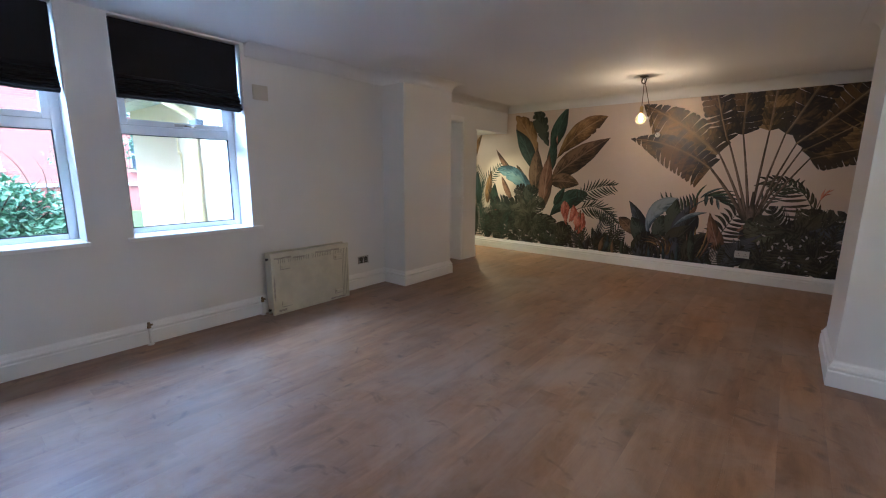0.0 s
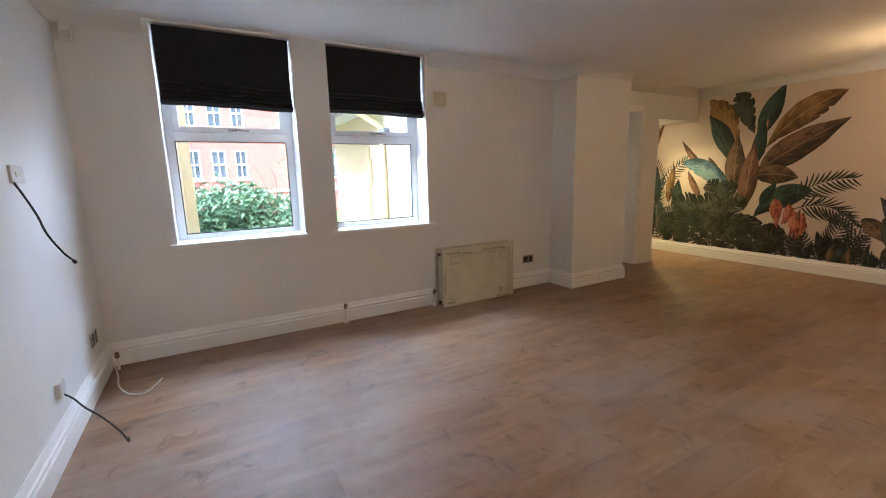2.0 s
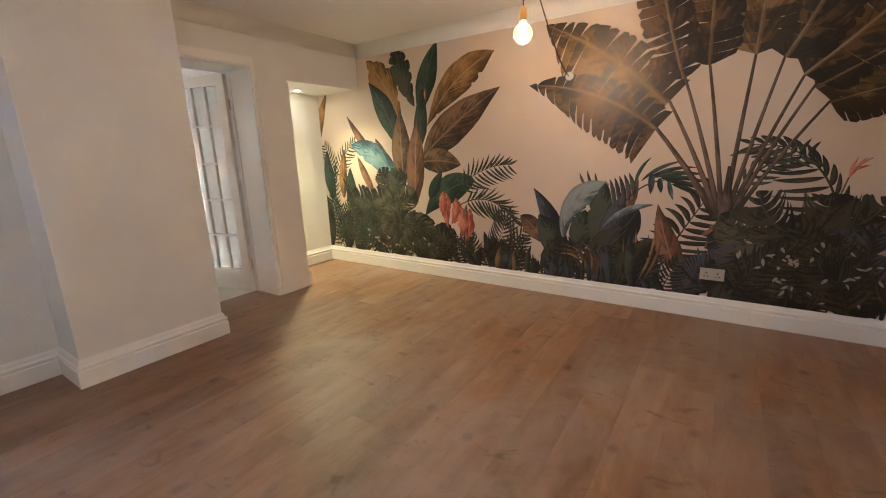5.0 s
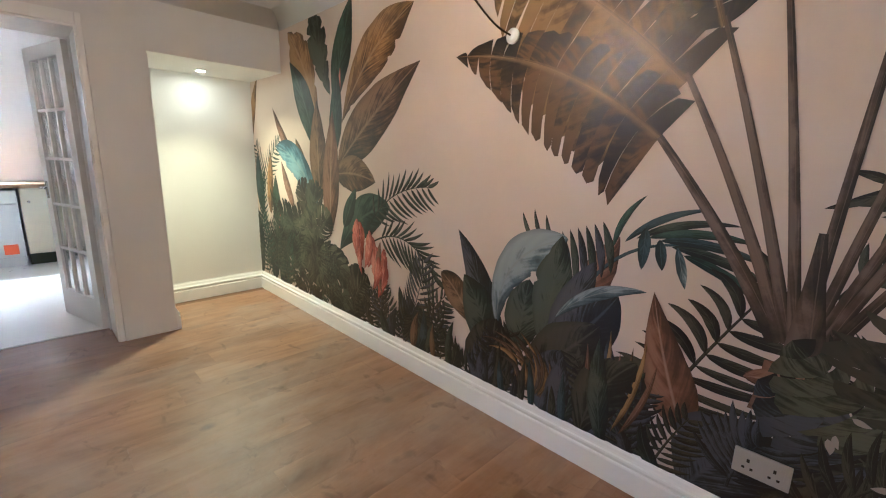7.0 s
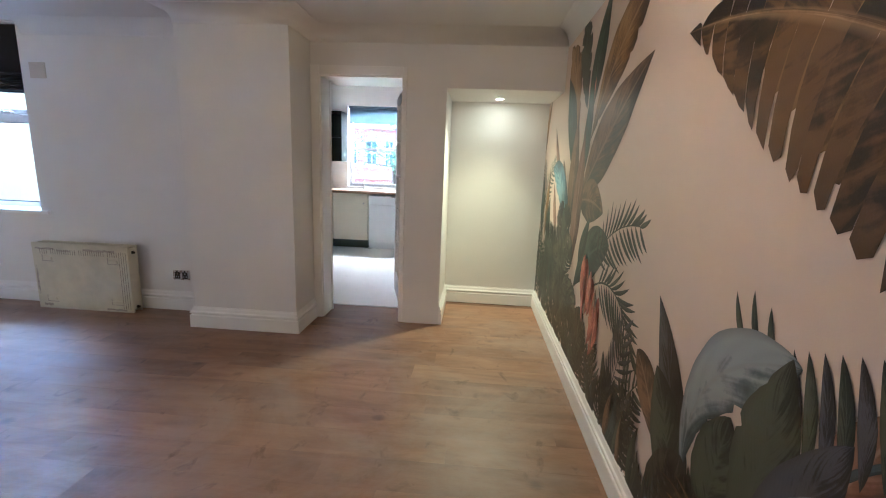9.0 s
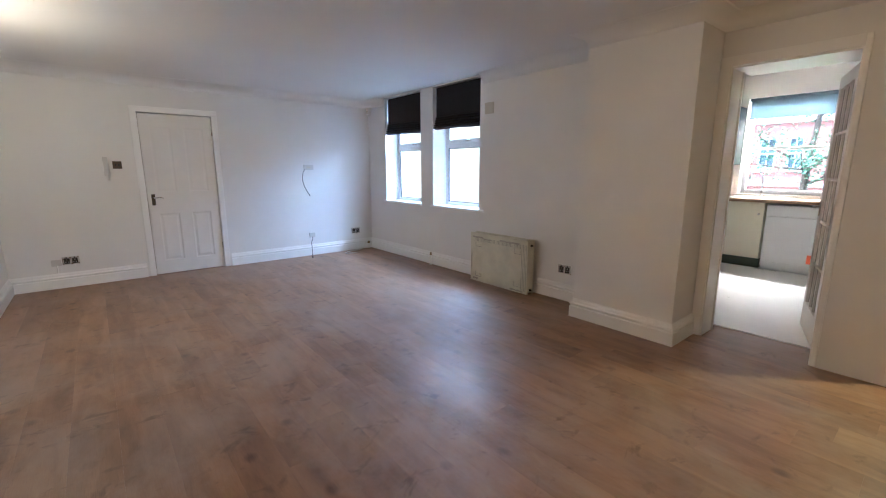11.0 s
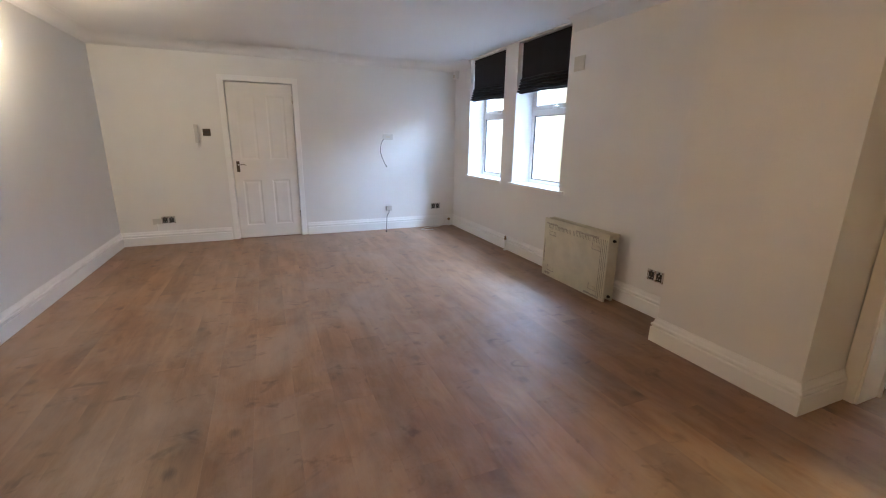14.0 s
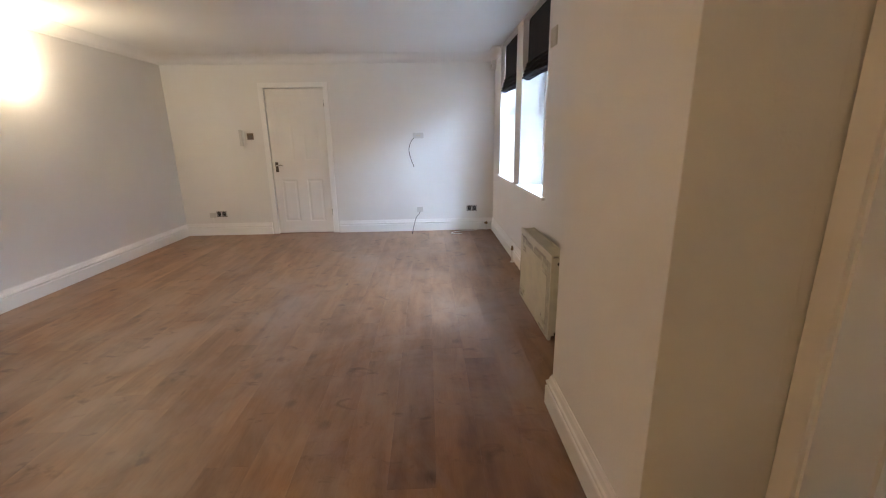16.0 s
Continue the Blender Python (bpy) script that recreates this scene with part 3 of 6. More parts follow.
def roman_blind(y0, y1):
    t = thing("roman_blind", (-3.25, (y0 + y1) / 2, 1.80), "raised black roman blind hanging in the window reveal", "blind", "roman blinds at the windows")
    hw = (y1 - y0) / 2 - 0.014
    bm = bmesh.new()
    prof = [(0.0, 0.531), (0.002, 0.16)]
    for k in range(5):      # soft folds gathered at the foot
        zt = 0.155 - 0.03 * k
        d = 0.018 + 0.008 * k
        prof += [(d, zt - 0.006), (d + 0.006, zt - 0.02), (0.006 + 0.004 * k, zt - 0.026)]
    prof += [(0.02, 0.0), (-0.02, 0.0), (-0.025, 0.15), (-0.01, 0.531)]
    cols = []
    nseg = 16
    for i in range(nseg + 1):
        y = -hw + 2 * hw * i / nseg
        e = abs(2 * i / nseg - 1)
        sag = 0.010 * math.sin(3 * y + y0 * 5) + 0.006 * noise.noise((y * 5, y0, 0))
        cols.append([bm.verts.new((u + (0.004 * noise.noise((y * 9, h * 12, y0)) if h < 0.45 else 0), y * (1.0 - 0.012 * math.sin(h * 12) * e), h + (sag if h < 0.17 else 0))) for u, h in prof])
    m = len(prof)
    for a, b in zip(cols, cols[1:]):
        for i in range(m):
            j = (i + 1) % m
            bm.faces.new((a[i], a[j], b[j], b[i]))
    bm.faces.new(cols[0])
    bm.faces.new(cols[-1][::-1])
    part("cloth", bm, BLIND, t, smooth=False)
    part("headrail", boxes((-0.035, -0.011, -hw, hw, 0.50, 0.533), bevel=0.003), PLASTIC, t, "white headrail")
    bm = bmesh.new()
    tube(bm, [(-0.03, hw + 0.004, 0.52), (-0.028, hw + 0.008, 0.3), (-0.03, hw + 0.003, 0.12), (-0.03, hw + 0.008, 0.02)], 0.0025, 6)
    part("cord", bm, PLASTIC, t, "white pull cord")


roman_blind(*WINDOWS[0])
roman_blind(*WINDOWS[1])

# ---- entrance door in the south wall ----
DX0, DX1 = -0.912, -0.150
door = setting("door_1", panelled(bmesh.new(), DX0, DX1, 0.008, 1.945, -0.055, -0.012,
               [(-0.815, -0.595, 0.17, 0.76), (-0.465, -0.245, 0.17, 0.76), (-0.815, -0.595, 1.02, 1.80, 0.0022, 0.0014), (-0.465, -0.245, 1.02, 1.80, 0.0022, 0.0014)], 0.007, 0.014, 0.005),
               DOORWHITE, "closed white panelled door", "door")
h = boxes((-0.226, -0.188, -0.012, -0.004, 0.865, 1.0), bevel=0.003)
tube(h, [(-0.207, -0.004, 0.955), (-0.207, 0.03, 0.955)], 0.010)
part("door_handle", h, BRONZE, door, "dark bronze handle plate")
h = bmesh.new()
tube(h, [(-0.207, 0.032, 0.955), (-0.24, 0.036, 0.958), (-0.275, 0.036, 0.962), (-0.308, 0.034, 0.950)], (0.009, 0.006))
part("lever", h, STEEL, door, "polished lever")
for z in (0.25, 1.72):
    part("hinge", boxes((DX0 - 0.008, DX0 + 0.004, -0.02, -0.006, z, z + 0.09), bevel=0.002), STEEL, door)
fr = boxes((-0.985, -0.919, -0.25, 0.014, 0, 1.955), (-0.143, -0.075, -0.25, 0.014, 0, 1.955), (-0.985, -0.075, -0.25, 0.014, 1.955, 2.022), bevel=0.006)
setting("door_frame", fr, GLOSS, "white painted door frame", "door frame")
# unseen board added behind the door to stop light leaking under it
setting("door_light_block", boxes((-1.0, -0.06, -0.30, -0.255, -0.2, 2.1)), SUBFLOOR, "unseen dark board that blocks outside light behind the closed door", "wall")

# ---- kitchen ----
KE, KW, KS, KN, KH = -3.63, -6.93, 3.05, 5.90, 2.62
KWIN = (4.15, 5.13, 0.95, 2.27)
setting("wall_kitchen_west", boxes((KW - 0.25, KW, KS, KWIN[0], -0.2, KH), (KW - 0.25, KW, KWIN[1], KN + 0.2, -0.2, KH), (KW - 0.25, KW, KWIN[0], KWIN[1], -0.2, KWIN[2]),
        (KW - 0.25, KW, KWIN[0], KWIN[1], KWIN[3], KH)), WALL, "white kitchen window wall", "wall")
setting("wall_kitchen_north", boxes((KW, -4.05, KN, KN + 0.15, 0, KH)), WALL, "white kitchen wall", "wall")
setting("ceiling_kitchen", boxes((KW - 0.25, -3.56, KS - 0.25, KN + 0.15, KH, KH + 0.1)), CEIL, "white kitchen ceiling", "ceiling")
setting("floor_kitchen", boxes((KW, KE + 0.03, KS, KN, -0.1, 0.004)), KFLOOR, "pale vinyl kitchen floor", "floor")
setting("threshold_strip", boxes((-3.612, -3.582, 5.03, 5.708, 0.0, 0.009), bevel=0.003), PLASTIC, "pale threshold strip", "floor")
setting("wall_wing_south", boxes((-7.18, OUT, 2.80, KS, -0.4, 2.50)), CREAMWALL, "cream rendered wall of the kitchen wing", "wall")

w = setting("window_kitchen", boxes((KW - 0.25, KW + 0.02, KWIN[0] - 0.03, KWIN[1] + 0.03, KWIN[2] - 0.025, KWIN[2]), bevel=0.005), GLOSS, "white upvc kitchen window", "window")
xb, xf = KW - 0.17, KW - 0.11
a, b, c, d = KWIN
part("window_frame", boxes((xb, xf, a, a + 0.06, c, d), (xb, xf, b - 0.06, b, c, d), (xb, xf, a + 0.06, b - 0.06, c, c + 0.06), (xb, xf, a + 0.06, b - 0.06, d - 0.06, d),
                           (xb, xf, a + 0.06, b - 0.06, 1.56, 1.60), bevel=0.006), UPVC, w)
part("pane", boxes((xb + 0.02, xb + 0.026, a + 0.056, b - 0.056, c + 0.056, 1.564)), GLASS, w).visible_shadow = False
part("pane", boxes((xb + 0.02, xb + 0.026, a + 0.056, b - 0.056, 1.596, d - 0.056)), GLASS, w).visible_shadow = False
t = thing("roller_blind", (KW - 0.02, (a + b) / 2, 2.0), "half-drawn blue-grey roller blind in the kitchen window", "blind")
bm = bmesh.new()
lathe(bm, [(0.022, -0.47), (0.022, 0.47)], (0, 0, 0.245), "y", 16)
part("roller", bm, BLUEBLIND, t)
part("cloth", boxes((-0.023, -0.021, -0.46, 0.46, 0.01, 0.245)), BLUEBLIND, t)
part("bottom_bar", boxes((-0.029, -0.015, -0.465, 0.465, -0.008, 0.014), bevel=0.003), BLUEBLIND, t)

FX = -6.33


def base_unit(y0, y1, knob):
    t = thing("base_cabinet", (KW, y0, 0), "cream kitchen base cabinet with a dark plinth", "cabinet", "kitchen base cabinets")
    wd, dp = y1 - y0, FX - KW
    part("body", boxes((0, dp - 0.022, 0.002, wd - 0.002, 0.13, 0.868)), CREAMUNIT, t)
    dr = part("door", boxes((dp - 0.02, dp, 0.004, wd - 0.004, 0.14, 0.86), bevel=0.003), CREAMUNIT, t)
    part("plinth", boxes((0, dp - 0.04, 0, wd, 0.0, 0.128)), PLINTH, t, "dark green plinth")
    bm = bmesh.new()
    lathe(bm, [(0.006, 0.0), (0.006, 0.012), (0.014, 0.018), (0.014, 0.026), (0.006, 0.03)], (dp, knob * wd, 0.72), "x", 14)
    part("knob", bm, STEEL, dr, "small metal knob")


base_unit(3.52, 4.08, 0.9)
base_unit(4.085, 4.645, 0.9)
base_unit(5.32, 5.88, 0.12)
t = thing("dishwasher", (KW, 4.66, 0), "white freestanding dishwasher with an orange sticker", "dishwasher")
dp = FX - KW
part("body", boxes((0.03, dp - 0.03, 0, 0.64, 0.05, 0.845), bevel=0.004), APPLIANCE, t)
part("door", boxes((dp - 0.028, dp, 0.005, 0.635, 0.11, 0.70), bevel=0.006), APPLIANCE, t)
part("control_panel", boxes((dp - 0.028, dp + 0.004, 0.005, 0.635, 0.712, 0.84), bevel=0.006), APPLIANCE, t)
part("kick_plate", boxes((dp - 0.05, dp - 0.02, 0.01, 0.63, 0.0, 0.105)), APPLIANCE, t)
part("energy_sticker", boxes((dp, dp + 0.001, 0.47, 0.585, 0.145, 0.255)), ORANGE, t, "orange paper sticker")
tagged(link("worktop", boxes((KW, FX + 0.025, 3.5, KN, 0.872, 0.912), bevel=0.004), WORKTOP), "oak-effect laminate worktop on the base cabinets", "worktop")
t = thing("sink_tap", (KW + 0.10, 4.46, 0.912), "chrome swan-neck kitchen tap on the worktop", "tap")
bm = bmesh.new()
lathe(bm, [(0.026, 0.0), (0.024, 0.02), (0.014, 0.03), (0.013, 0.08)], (0, 0, 0), "z", 16)
part("base", bm, STEEL, t, smooth=True)
bm = bmesh.new()
tube(bm, [(0, 0, 0.07), (0, 0, 0.25), (0.02, -0.03, 0.33), (0.06, -0.09, 0.345), (0.09, -0.13, 0.29), (0.095, -0.135, 0.24)], 0.010)
part("spout", bm, STEEL, t, smooth=True)
t = thing("sink", (KW + 0.12, 4.2, 0.913), "white inset kitchen sink", "sink")
part("bowl", boxes((0, 0.4, 0, 0.03, 0, 0.012), (0, 0.4, 0.62, 0.65, 0, 0.012), (0, 0.03, 0.03, 0.62, 0, 0.012), (0.37, 0.4, 0.03, 0.62, 0, 0.012), (0.03, 0.37, 0.03, 0.62, 0, 0.003)), APPLIANCE, t)
t = thing("wall_shelf_unit", (KW, 3.62, 1.36), "black open wall shelf unit in the kitchen", "shelf")
part("frame", boxes((0, 0.3, 0, 0.02, 0, 0.78), (0, 0.3, 0.50, 0.52, 0, 0.78), (0, 0.3, 0.02, 0.50, 0.76, 0.78), (0, 0.3, 0.02, 0.50, 0, 0.02), (0, 0.012, 0.02, 0.50, 0.02, 0.76)), DARKUNIT, t)
part("shelf", boxes((0.012, 0.29, 0.02, 0.50, 0.38, 0.398)), DARKUNIT, t)

# glazed kitchen door, standing open
DOORM = pose(-3.60, 5.700, 0.006, 0, 0, 196)
kd = tagged(new("door_2"), "white glazed door with fifteen panes, standing open into the kitchen", "door", kind="structure")
kd.matrix_world = DOORM
LW, LH, TH = 0.625, 1.975, 0.038
st, rl = 0.085, 0.09
body = boxes((0, st, 0, TH, 0, LH), (LW - st, LW, 0, TH, 0, LH), (st, LW - st, 0, TH, 0, 0.21), (st, LW - st, 0, TH, LH - rl, LH))
part("door_leaf", body, DOORWHITE, kd)
px = (LW - 2 * st) / 3
pz = (LH - rl - 0.21) / 5
bars = bmesh.new()
for i in (1, 2):
    box(bars, st + px * i - 0.010, st + px * i + 0.010, 0.004, TH - 0.004, 0.21, LH - rl, bevel=0.003)
for j in range(1, 5):
    box(bars, st, LW - st, 0.006, TH - 0.006, 0.21 + pz * j - 0.010, 0.21 + pz * j + 0.010, bevel=0.003)
part("glazing_bars", bars, DOORWHITE, kd)
for i in range(3):
    for j in range(5):
        p = part("pane", boxes((st + px * i + 0.008, st + px * (i + 1) - 0.008, TH / 2 - 0.002, TH / 2 + 0.002, 0.21 + pz * j + 0.008, 0.21 + pz * (j + 1) - 0.008)), FROST, kd)
        p.visible_shadow = False
for z in (0.22, 1.68):
    part("hinge", boxes((-0.006, 0.02, -0.004, 0.004, z, z + 0.09), bevel=0.001), BRASS, kd, "brass hinge")
bm = boxes((LW - 0.06, LW - 0.025, TH, TH + 0.006, 0.92, 1.05), bevel=0.002)
tube(bm, [(LW - 0.042, TH, 1.0), (LW - 0.042, TH + 0.04, 1.0), (LW - 0.07, TH + 0.045, 1.0), (LW - 0.15, TH + 0.045, 1.0)], 0.008)
part("door_handle", bm, STEEL, kd)

# ---- outside ----
setting("ground", boxes((-400, 400, -400, 400, -0.6, -0.35)), GRASS, "grass and paving of the courtyard", "ground")
setting("wall_wing_far", boxes((-7.18, OUT, -3.2, 0.43, -0.4, 3.4), (-7.18, -7.0, 0.2, 0.57, -0.4, 3.4)), CREAMWALL, "cream rendered wall of the neighbouring wing", "wall")
rf = bmesh.new()
prism(rf, [(0.0, 2.16), (0.0, 2.24), (-2.0, 4.20), (-2.0, 4.10)], (-7.45, 2.42), (-3.57, 2.42), (0, -1))
setting("roof_wing", rf, SLATE, "slate roof of the kitchen wing", "roof")
rf = boxes((-7.47, -3.57, 2.395, 2.419, 2.08, 2.25), (-7.45, -3.57, 2.42, 2.80, 2.135, 2.155))
prism(rf, [(0.0, 2.06), (0.0, 2.27), (-2.0, 4.23), (-2.0, 4.02)], (-7.48, 2.40), (-7.455, 2.40), (0, -1))
setting("fascia", rf, WHITEWOOD, "white painted fascia, soffit and bargeboard of the wing roof", "fascia")
setting("roof_house", boxes((-4.1, 2.0, -1.0, 8.0, 5.6, 5.8)), SLATE, "roof of the house above", "roof")
setting("wall_upper", boxes((OUT, 1.5, -0.3, 7.3, 2.52, 5.6)), CREAMWALL, "upper storey of the house", "wall")

t = thing("downpipe", (-4.78, 2.80, -0.35), "cream painted rainwater downpipe on the rendered wing wall", "pipe")
bm = bmesh.new()
tube(bm, [(0, -0.06, 0.0), (0, -0.06, 2.17)], 0.034, 14)
tube(bm, [(0, -0.06, 2.17), (0.0, -0.08, 2.24), (0.0, -0.30, 2.36), (0.0, -0.43, 2.44)], 0.034, 14)
part("pipe", bm, CREAMPIPE, t, smooth=True)
for z in (0.35, 1.0, 1.65):
    bm = bmesh.new()
    lathe(bm, [(0.043, 0.0), (0.043, 0.05)], (0, -0.06, z), "z", 14)
    part("bracket", bm, CREAMPIPE, t)
t = thing("gutter", (-7.4, 2.34, 2.10), "grey half-round gutter along the wing eaves", "gutter")
bm = bmesh.new()
tube(bm, [(0, 0, 0.06), (3.8, 0, 0.06)], 0.055, 12)
part("channel", bm, SLATE, t)
t = thing("flood_light", (-4.50, 2.80, 1.76), "grey outdoor flood light on the rendered wall", "lamp")
part("arm", boxes((-0.012, 0.012, -0.10, 0.0, 0.0, 0.02)), SLATE, t)
part("head", boxes((-0.09, 0.09, -0.17, -0.09, -0.05, 0.07), bevel=0.012), SLATE, t)


t = thing("wall_conduit", (-5.42, 2.80, 0.30), "thin cream cable conduit with a jog on the rendered wall", "conduit")
bm = bmesh.new()
for a, b in (((0.0, 1.40), (0.0, 1.20)), ((0.0, 1.20), (0.07, 1.20)), ((0.07, 1.20), (0.05, 0.84)), ((0.05, 0.84), (-0.03, 0.84)), ((-0.03, 0.84), (-0.06, -0.64))):
    tube(bm, [(a[0], -0.012, a[1]), (b[0], -0.012, b[1])], 0.012, 8)
part("run", bm, CREAMPIPE, t)


def brick_house():
    t = thing("brick_house", (-20, 0, -0.35), "red brick house with white sash windows", "house")
    wall = bmesh.new()
    y0, y1, ht = -16.0, 16.0, 10.0
    cols = []
    for g in range(-4, 4):
        cols += [(0.15 + g * 4.1 + o, 0.15 + g * 4.1 + o + w) for o, w in ((0.0, 0.5), (0.88, 0.58), (1.78, 0.5))]
    rows = [(1.62, 2.84), (3.74, 4.96), (6.0, 7.2)]
    edges = [y0] + [v for c in cols for v in c] + [y1]
    for i in range(0, len(edges), 2):
        box(wall, -0.3, 0, edges[i], edges[i + 1], 0, ht)
    for a, b in cols:
        z = 0
        for lo, hi in rows:
            box(wall, -0.3, 0, a, b, z, lo)
            z = hi
        box(wall, -0.3, 0, a, b, z, ht)
    part("wall", wall, BRICK, t)
    part("string_course", boxes((0, 0.06, y0, y1, 3.35, 3.55), (0, 0.06, y0, y1, 1.0, 1.12)), WHITEWOOD, t, "white painted band")
    roof = bmesh.new()
    prism(roof, [(-0.4, ht), (3.5, ht + 3.5), (3.5, ht)], (0, y0), (0, y1), (-1, 0))
    part("roof", roof, SLATE, t)
    for a, b in cols:
        for lo, hi in rows:
            wd = part("window", boxes((-0.14, -0.10, a, b, lo, hi)), SKYPANE, t)
            part("window_frame", boxes((-0.10, -0.05, a, a + 0.07, lo, hi), (-0.10, -0.05, b - 0.07, b, lo, hi), (-0.10, -0.05, a + 0.07, b - 0.07, lo, lo + 0.08),
                 (-0.10, -0.05, a + 0.07, b - 0.07, hi - 0.08, hi), (-0.10, -0.05, a + 0.07, b - 0.07, (lo + hi) / 2 - 0.035, (lo + hi) / 2 + 0.035),
                 (-0.10, -0.055, (a + b) / 2 - 0.02, (a + b) / 2 + 0.02, lo + 0.08, hi - 0.08), (-0.10, 0.06, a - 0.06, b + 0.06, lo - 0.08, lo)), WHITEWOOD, wd)
    part("downpipe", tube(bmesh.new(), [(0.08, 4.2, 0), (0.08, 4.2, ht)], 0.05), BLACK, t, "black rainwater pipe")


brick_house()


def shrub(place, size, count, seed, name="shrub", label="dense green leafy shrub in the courtyard"):
    rng = random.Random(seed)
    t = thing(name, place, label, "shrub", "courtyard shrubs")
    trunk, crown = bmesh.new(), bmesh.new()
    for k in range(9):
        a = rng.uniform(0, 6.28)
        r = rng.uniform(0.3, 0.85)
        top = Vector((size[0] * r * math.cos(a), size[1] * r * math.sin(a), size[2] * rng.uniform(0.6, 0.95)))
        tube(trunk, [(0.1 * math.cos(a), 0.1 * math.sin(a), 0), top * 0.5 + Vector((0, 0, 0.15)), top], (0.022, 0.006), 6)
    for k in range(count):
        a, b = rng.uniform(0, 6.283), rng.uniform(-0.15, 1)
        rad = (rng.random() ** 0.4) * (1 + 0.22 * noise.noise((math.cos(a) * 2, math.sin(a) * 2, b * 3 + seed)))
        c = math.sqrt(max(0, 1 - b * b))
        p = Vector((size[0] * rad * c * math.cos(a), size[1] * rad * c * math.sin(a), size[2] * (0.32 + 0.66 * b * rad)))
        if p.z < 0.03:
            continue
        m = Matrix.Translation(p) @ Euler((rng.uniform(-0.9, 0.9), rng.uniform(-0.9, 0.9), rng.uniform(0, 6.28))).to_matrix().to_4x4()
        ln, wd = rng.uniform(0.09, 0.19), rng.uniform(0.022, 0.042)
        pts = [(0, 0, 0), (ln * 0.4, wd, 0.008), (ln, 0, -0.02), (ln * 0.4, -wd, 0.008)]
        crown.faces.new([crown.verts.new(m @ Vector(q)) for q in pts])
    for k in range(7):      # bare twigs that stand out of the top
        a = rng.uniform(0, 6.28)
        p = Vector((size[0] * 0.5 * math.cos(a), size[1] * 0.6 * math.sin(a), size[2] * 0.7))
        q = p + Vector((rng.uniform(-0.3, 0.3), rng.uniform(-0.6, 0.6), rng.uniform(0.5, 0.95)))
        tube(trunk, [p, (p + q) / 2 + Vector((0, 0.05, 0.08)), q], (0.010, 0.003), 5)
    part("trunk", trunk, BARK, t)
    part("crown", crown, LEAF, t)


shrub((-8.6, 1.10, -0.35), (0.9, 1.45, 1.66), 4800, 3)
shrub((-9.6, -0.4, -0.35), (0.8, 1.0, 1.5), 2500, 5)
shrub((-11.5, 5.2, -0.35), (0.7, 0.8, 1.2), 2200, 8)
shrub((-10.5, 2.6, -0.35), (0.5, 0.55, 0.9), 1500, 9)
shrub((-13.0, 6.6, -0.35), (1.2, 1.5, 2.6), 3000, 12)


def small_tree(place, height, count, seed):
    """A slender courtyard tree: tapered trunk, forking limbs, loose leaf clumps."""
    rng = random.Random(seed)
    t = thing("tree", place, "slender tree with loose pale green foliage beyond the kitchen window", "tree")
    trunk, crown = bmesh.new(), bmesh.new()
    tube(trunk, [(0, 0, 0), (0.08, 0.05, height * 0.35), (0.0, 0.12, height * 0.7), (0.1, 0.1, height)], (0.09, 0.02), 10)
    tips = []
    for k in range(16):
        z = height * rng.uniform(0.3, 0.9)
        a = rng.uniform(0, 6.28)
        ln = height * rng.uniform(0.2, 0.42) * (1.1 - z / height * 0.5)
        end = Vector((ln * math.cos(a), ln * math.sin(a), z + ln * rng.uniform(0.1, 0.6)))
        tube(trunk, [(0.05, 0.06, z), (end.x * 0.5, end.y * 0.5, z + (end.z - z) * 0.4), end], (0.03, 0.006), 6)
        tips += [end, Vector((end.x * 0.6, end.y * 0.6, z + (end.z - z) * 0.55))]
    for k in range(count):
        c = rng.choice(tips)
        p = c + Vector((rng.gauss(0, 0.22), rng.gauss(0, 0.22), rng.gauss(0, 0.18)))
        m = Matrix.Translation(p) @ Euler((rng.uniform(-1, 1), rng.uniform(-1, 1), rng.uniform(0, 6.28))).to_matrix().to_4x4()
        ln, wd = rng.uniform(0.05, 0.10), rng.uniform(0.018, 0.03)
        crown.faces.new([crown.verts.new(m @ Vector(q)) for q in ((0, 0, 0), (ln * 0.45, wd, 0.005), (ln, 0, -0.015), (ln * 0.45, -wd, 0.005))])
    part("trunk", trunk, BARK, t)
    part("crown", crown, LEAF, t)


small_tree((-11.2, 4.1, -0.35), 4.2, 3000, 31)

# ---- jungle mural on the north wall ----
def tone(name, deep, mid, light, rib, vein=22.0):
    return paint_material(name, deep, mid, light, rib, vein)


OLIVE = tone("paint_olive", (0.011, 0.012, 0.008), (0.034, 0.035, 0.021), (0.105, 0.105, 0.062), (0.08, 0.08, 0.05))
OCHRE = tone("paint_ochre", (0.06, 0.03, 0.010), (0.20, 0.105, 0.028), (0.36, 0.21, 0.07), (0.45, 0.30, 0.14), 30)
UMBER = tone("paint_umber", (0.028, 0.016, 0.010), (0.10, 0.055, 0.026), (0.23, 0.135, 0.065), (0.34, 0.22, 0.12), 30)
BANANA = tone("paint_banana_brown", (0.011, 0.007, 0.0055), (0.034, 0.019, 0.010), (0.12, 0.066, 0.024), (0.30, 0.20, 0.10), 16)
BANANAG = tone("paint_banana_gold", (0.034, 0.020, 0.008), (0.115, 0.066, 0.021), (0.25, 0.152, 0.052), (0.38, 0.26, 0.13), 16)
GREEN = tone("paint_green", (0.007, 0.016, 0.012), (0.020, 0.046, 0.032), (0.052, 0.092, 0.06), (0.07, 0.12, 0.08))
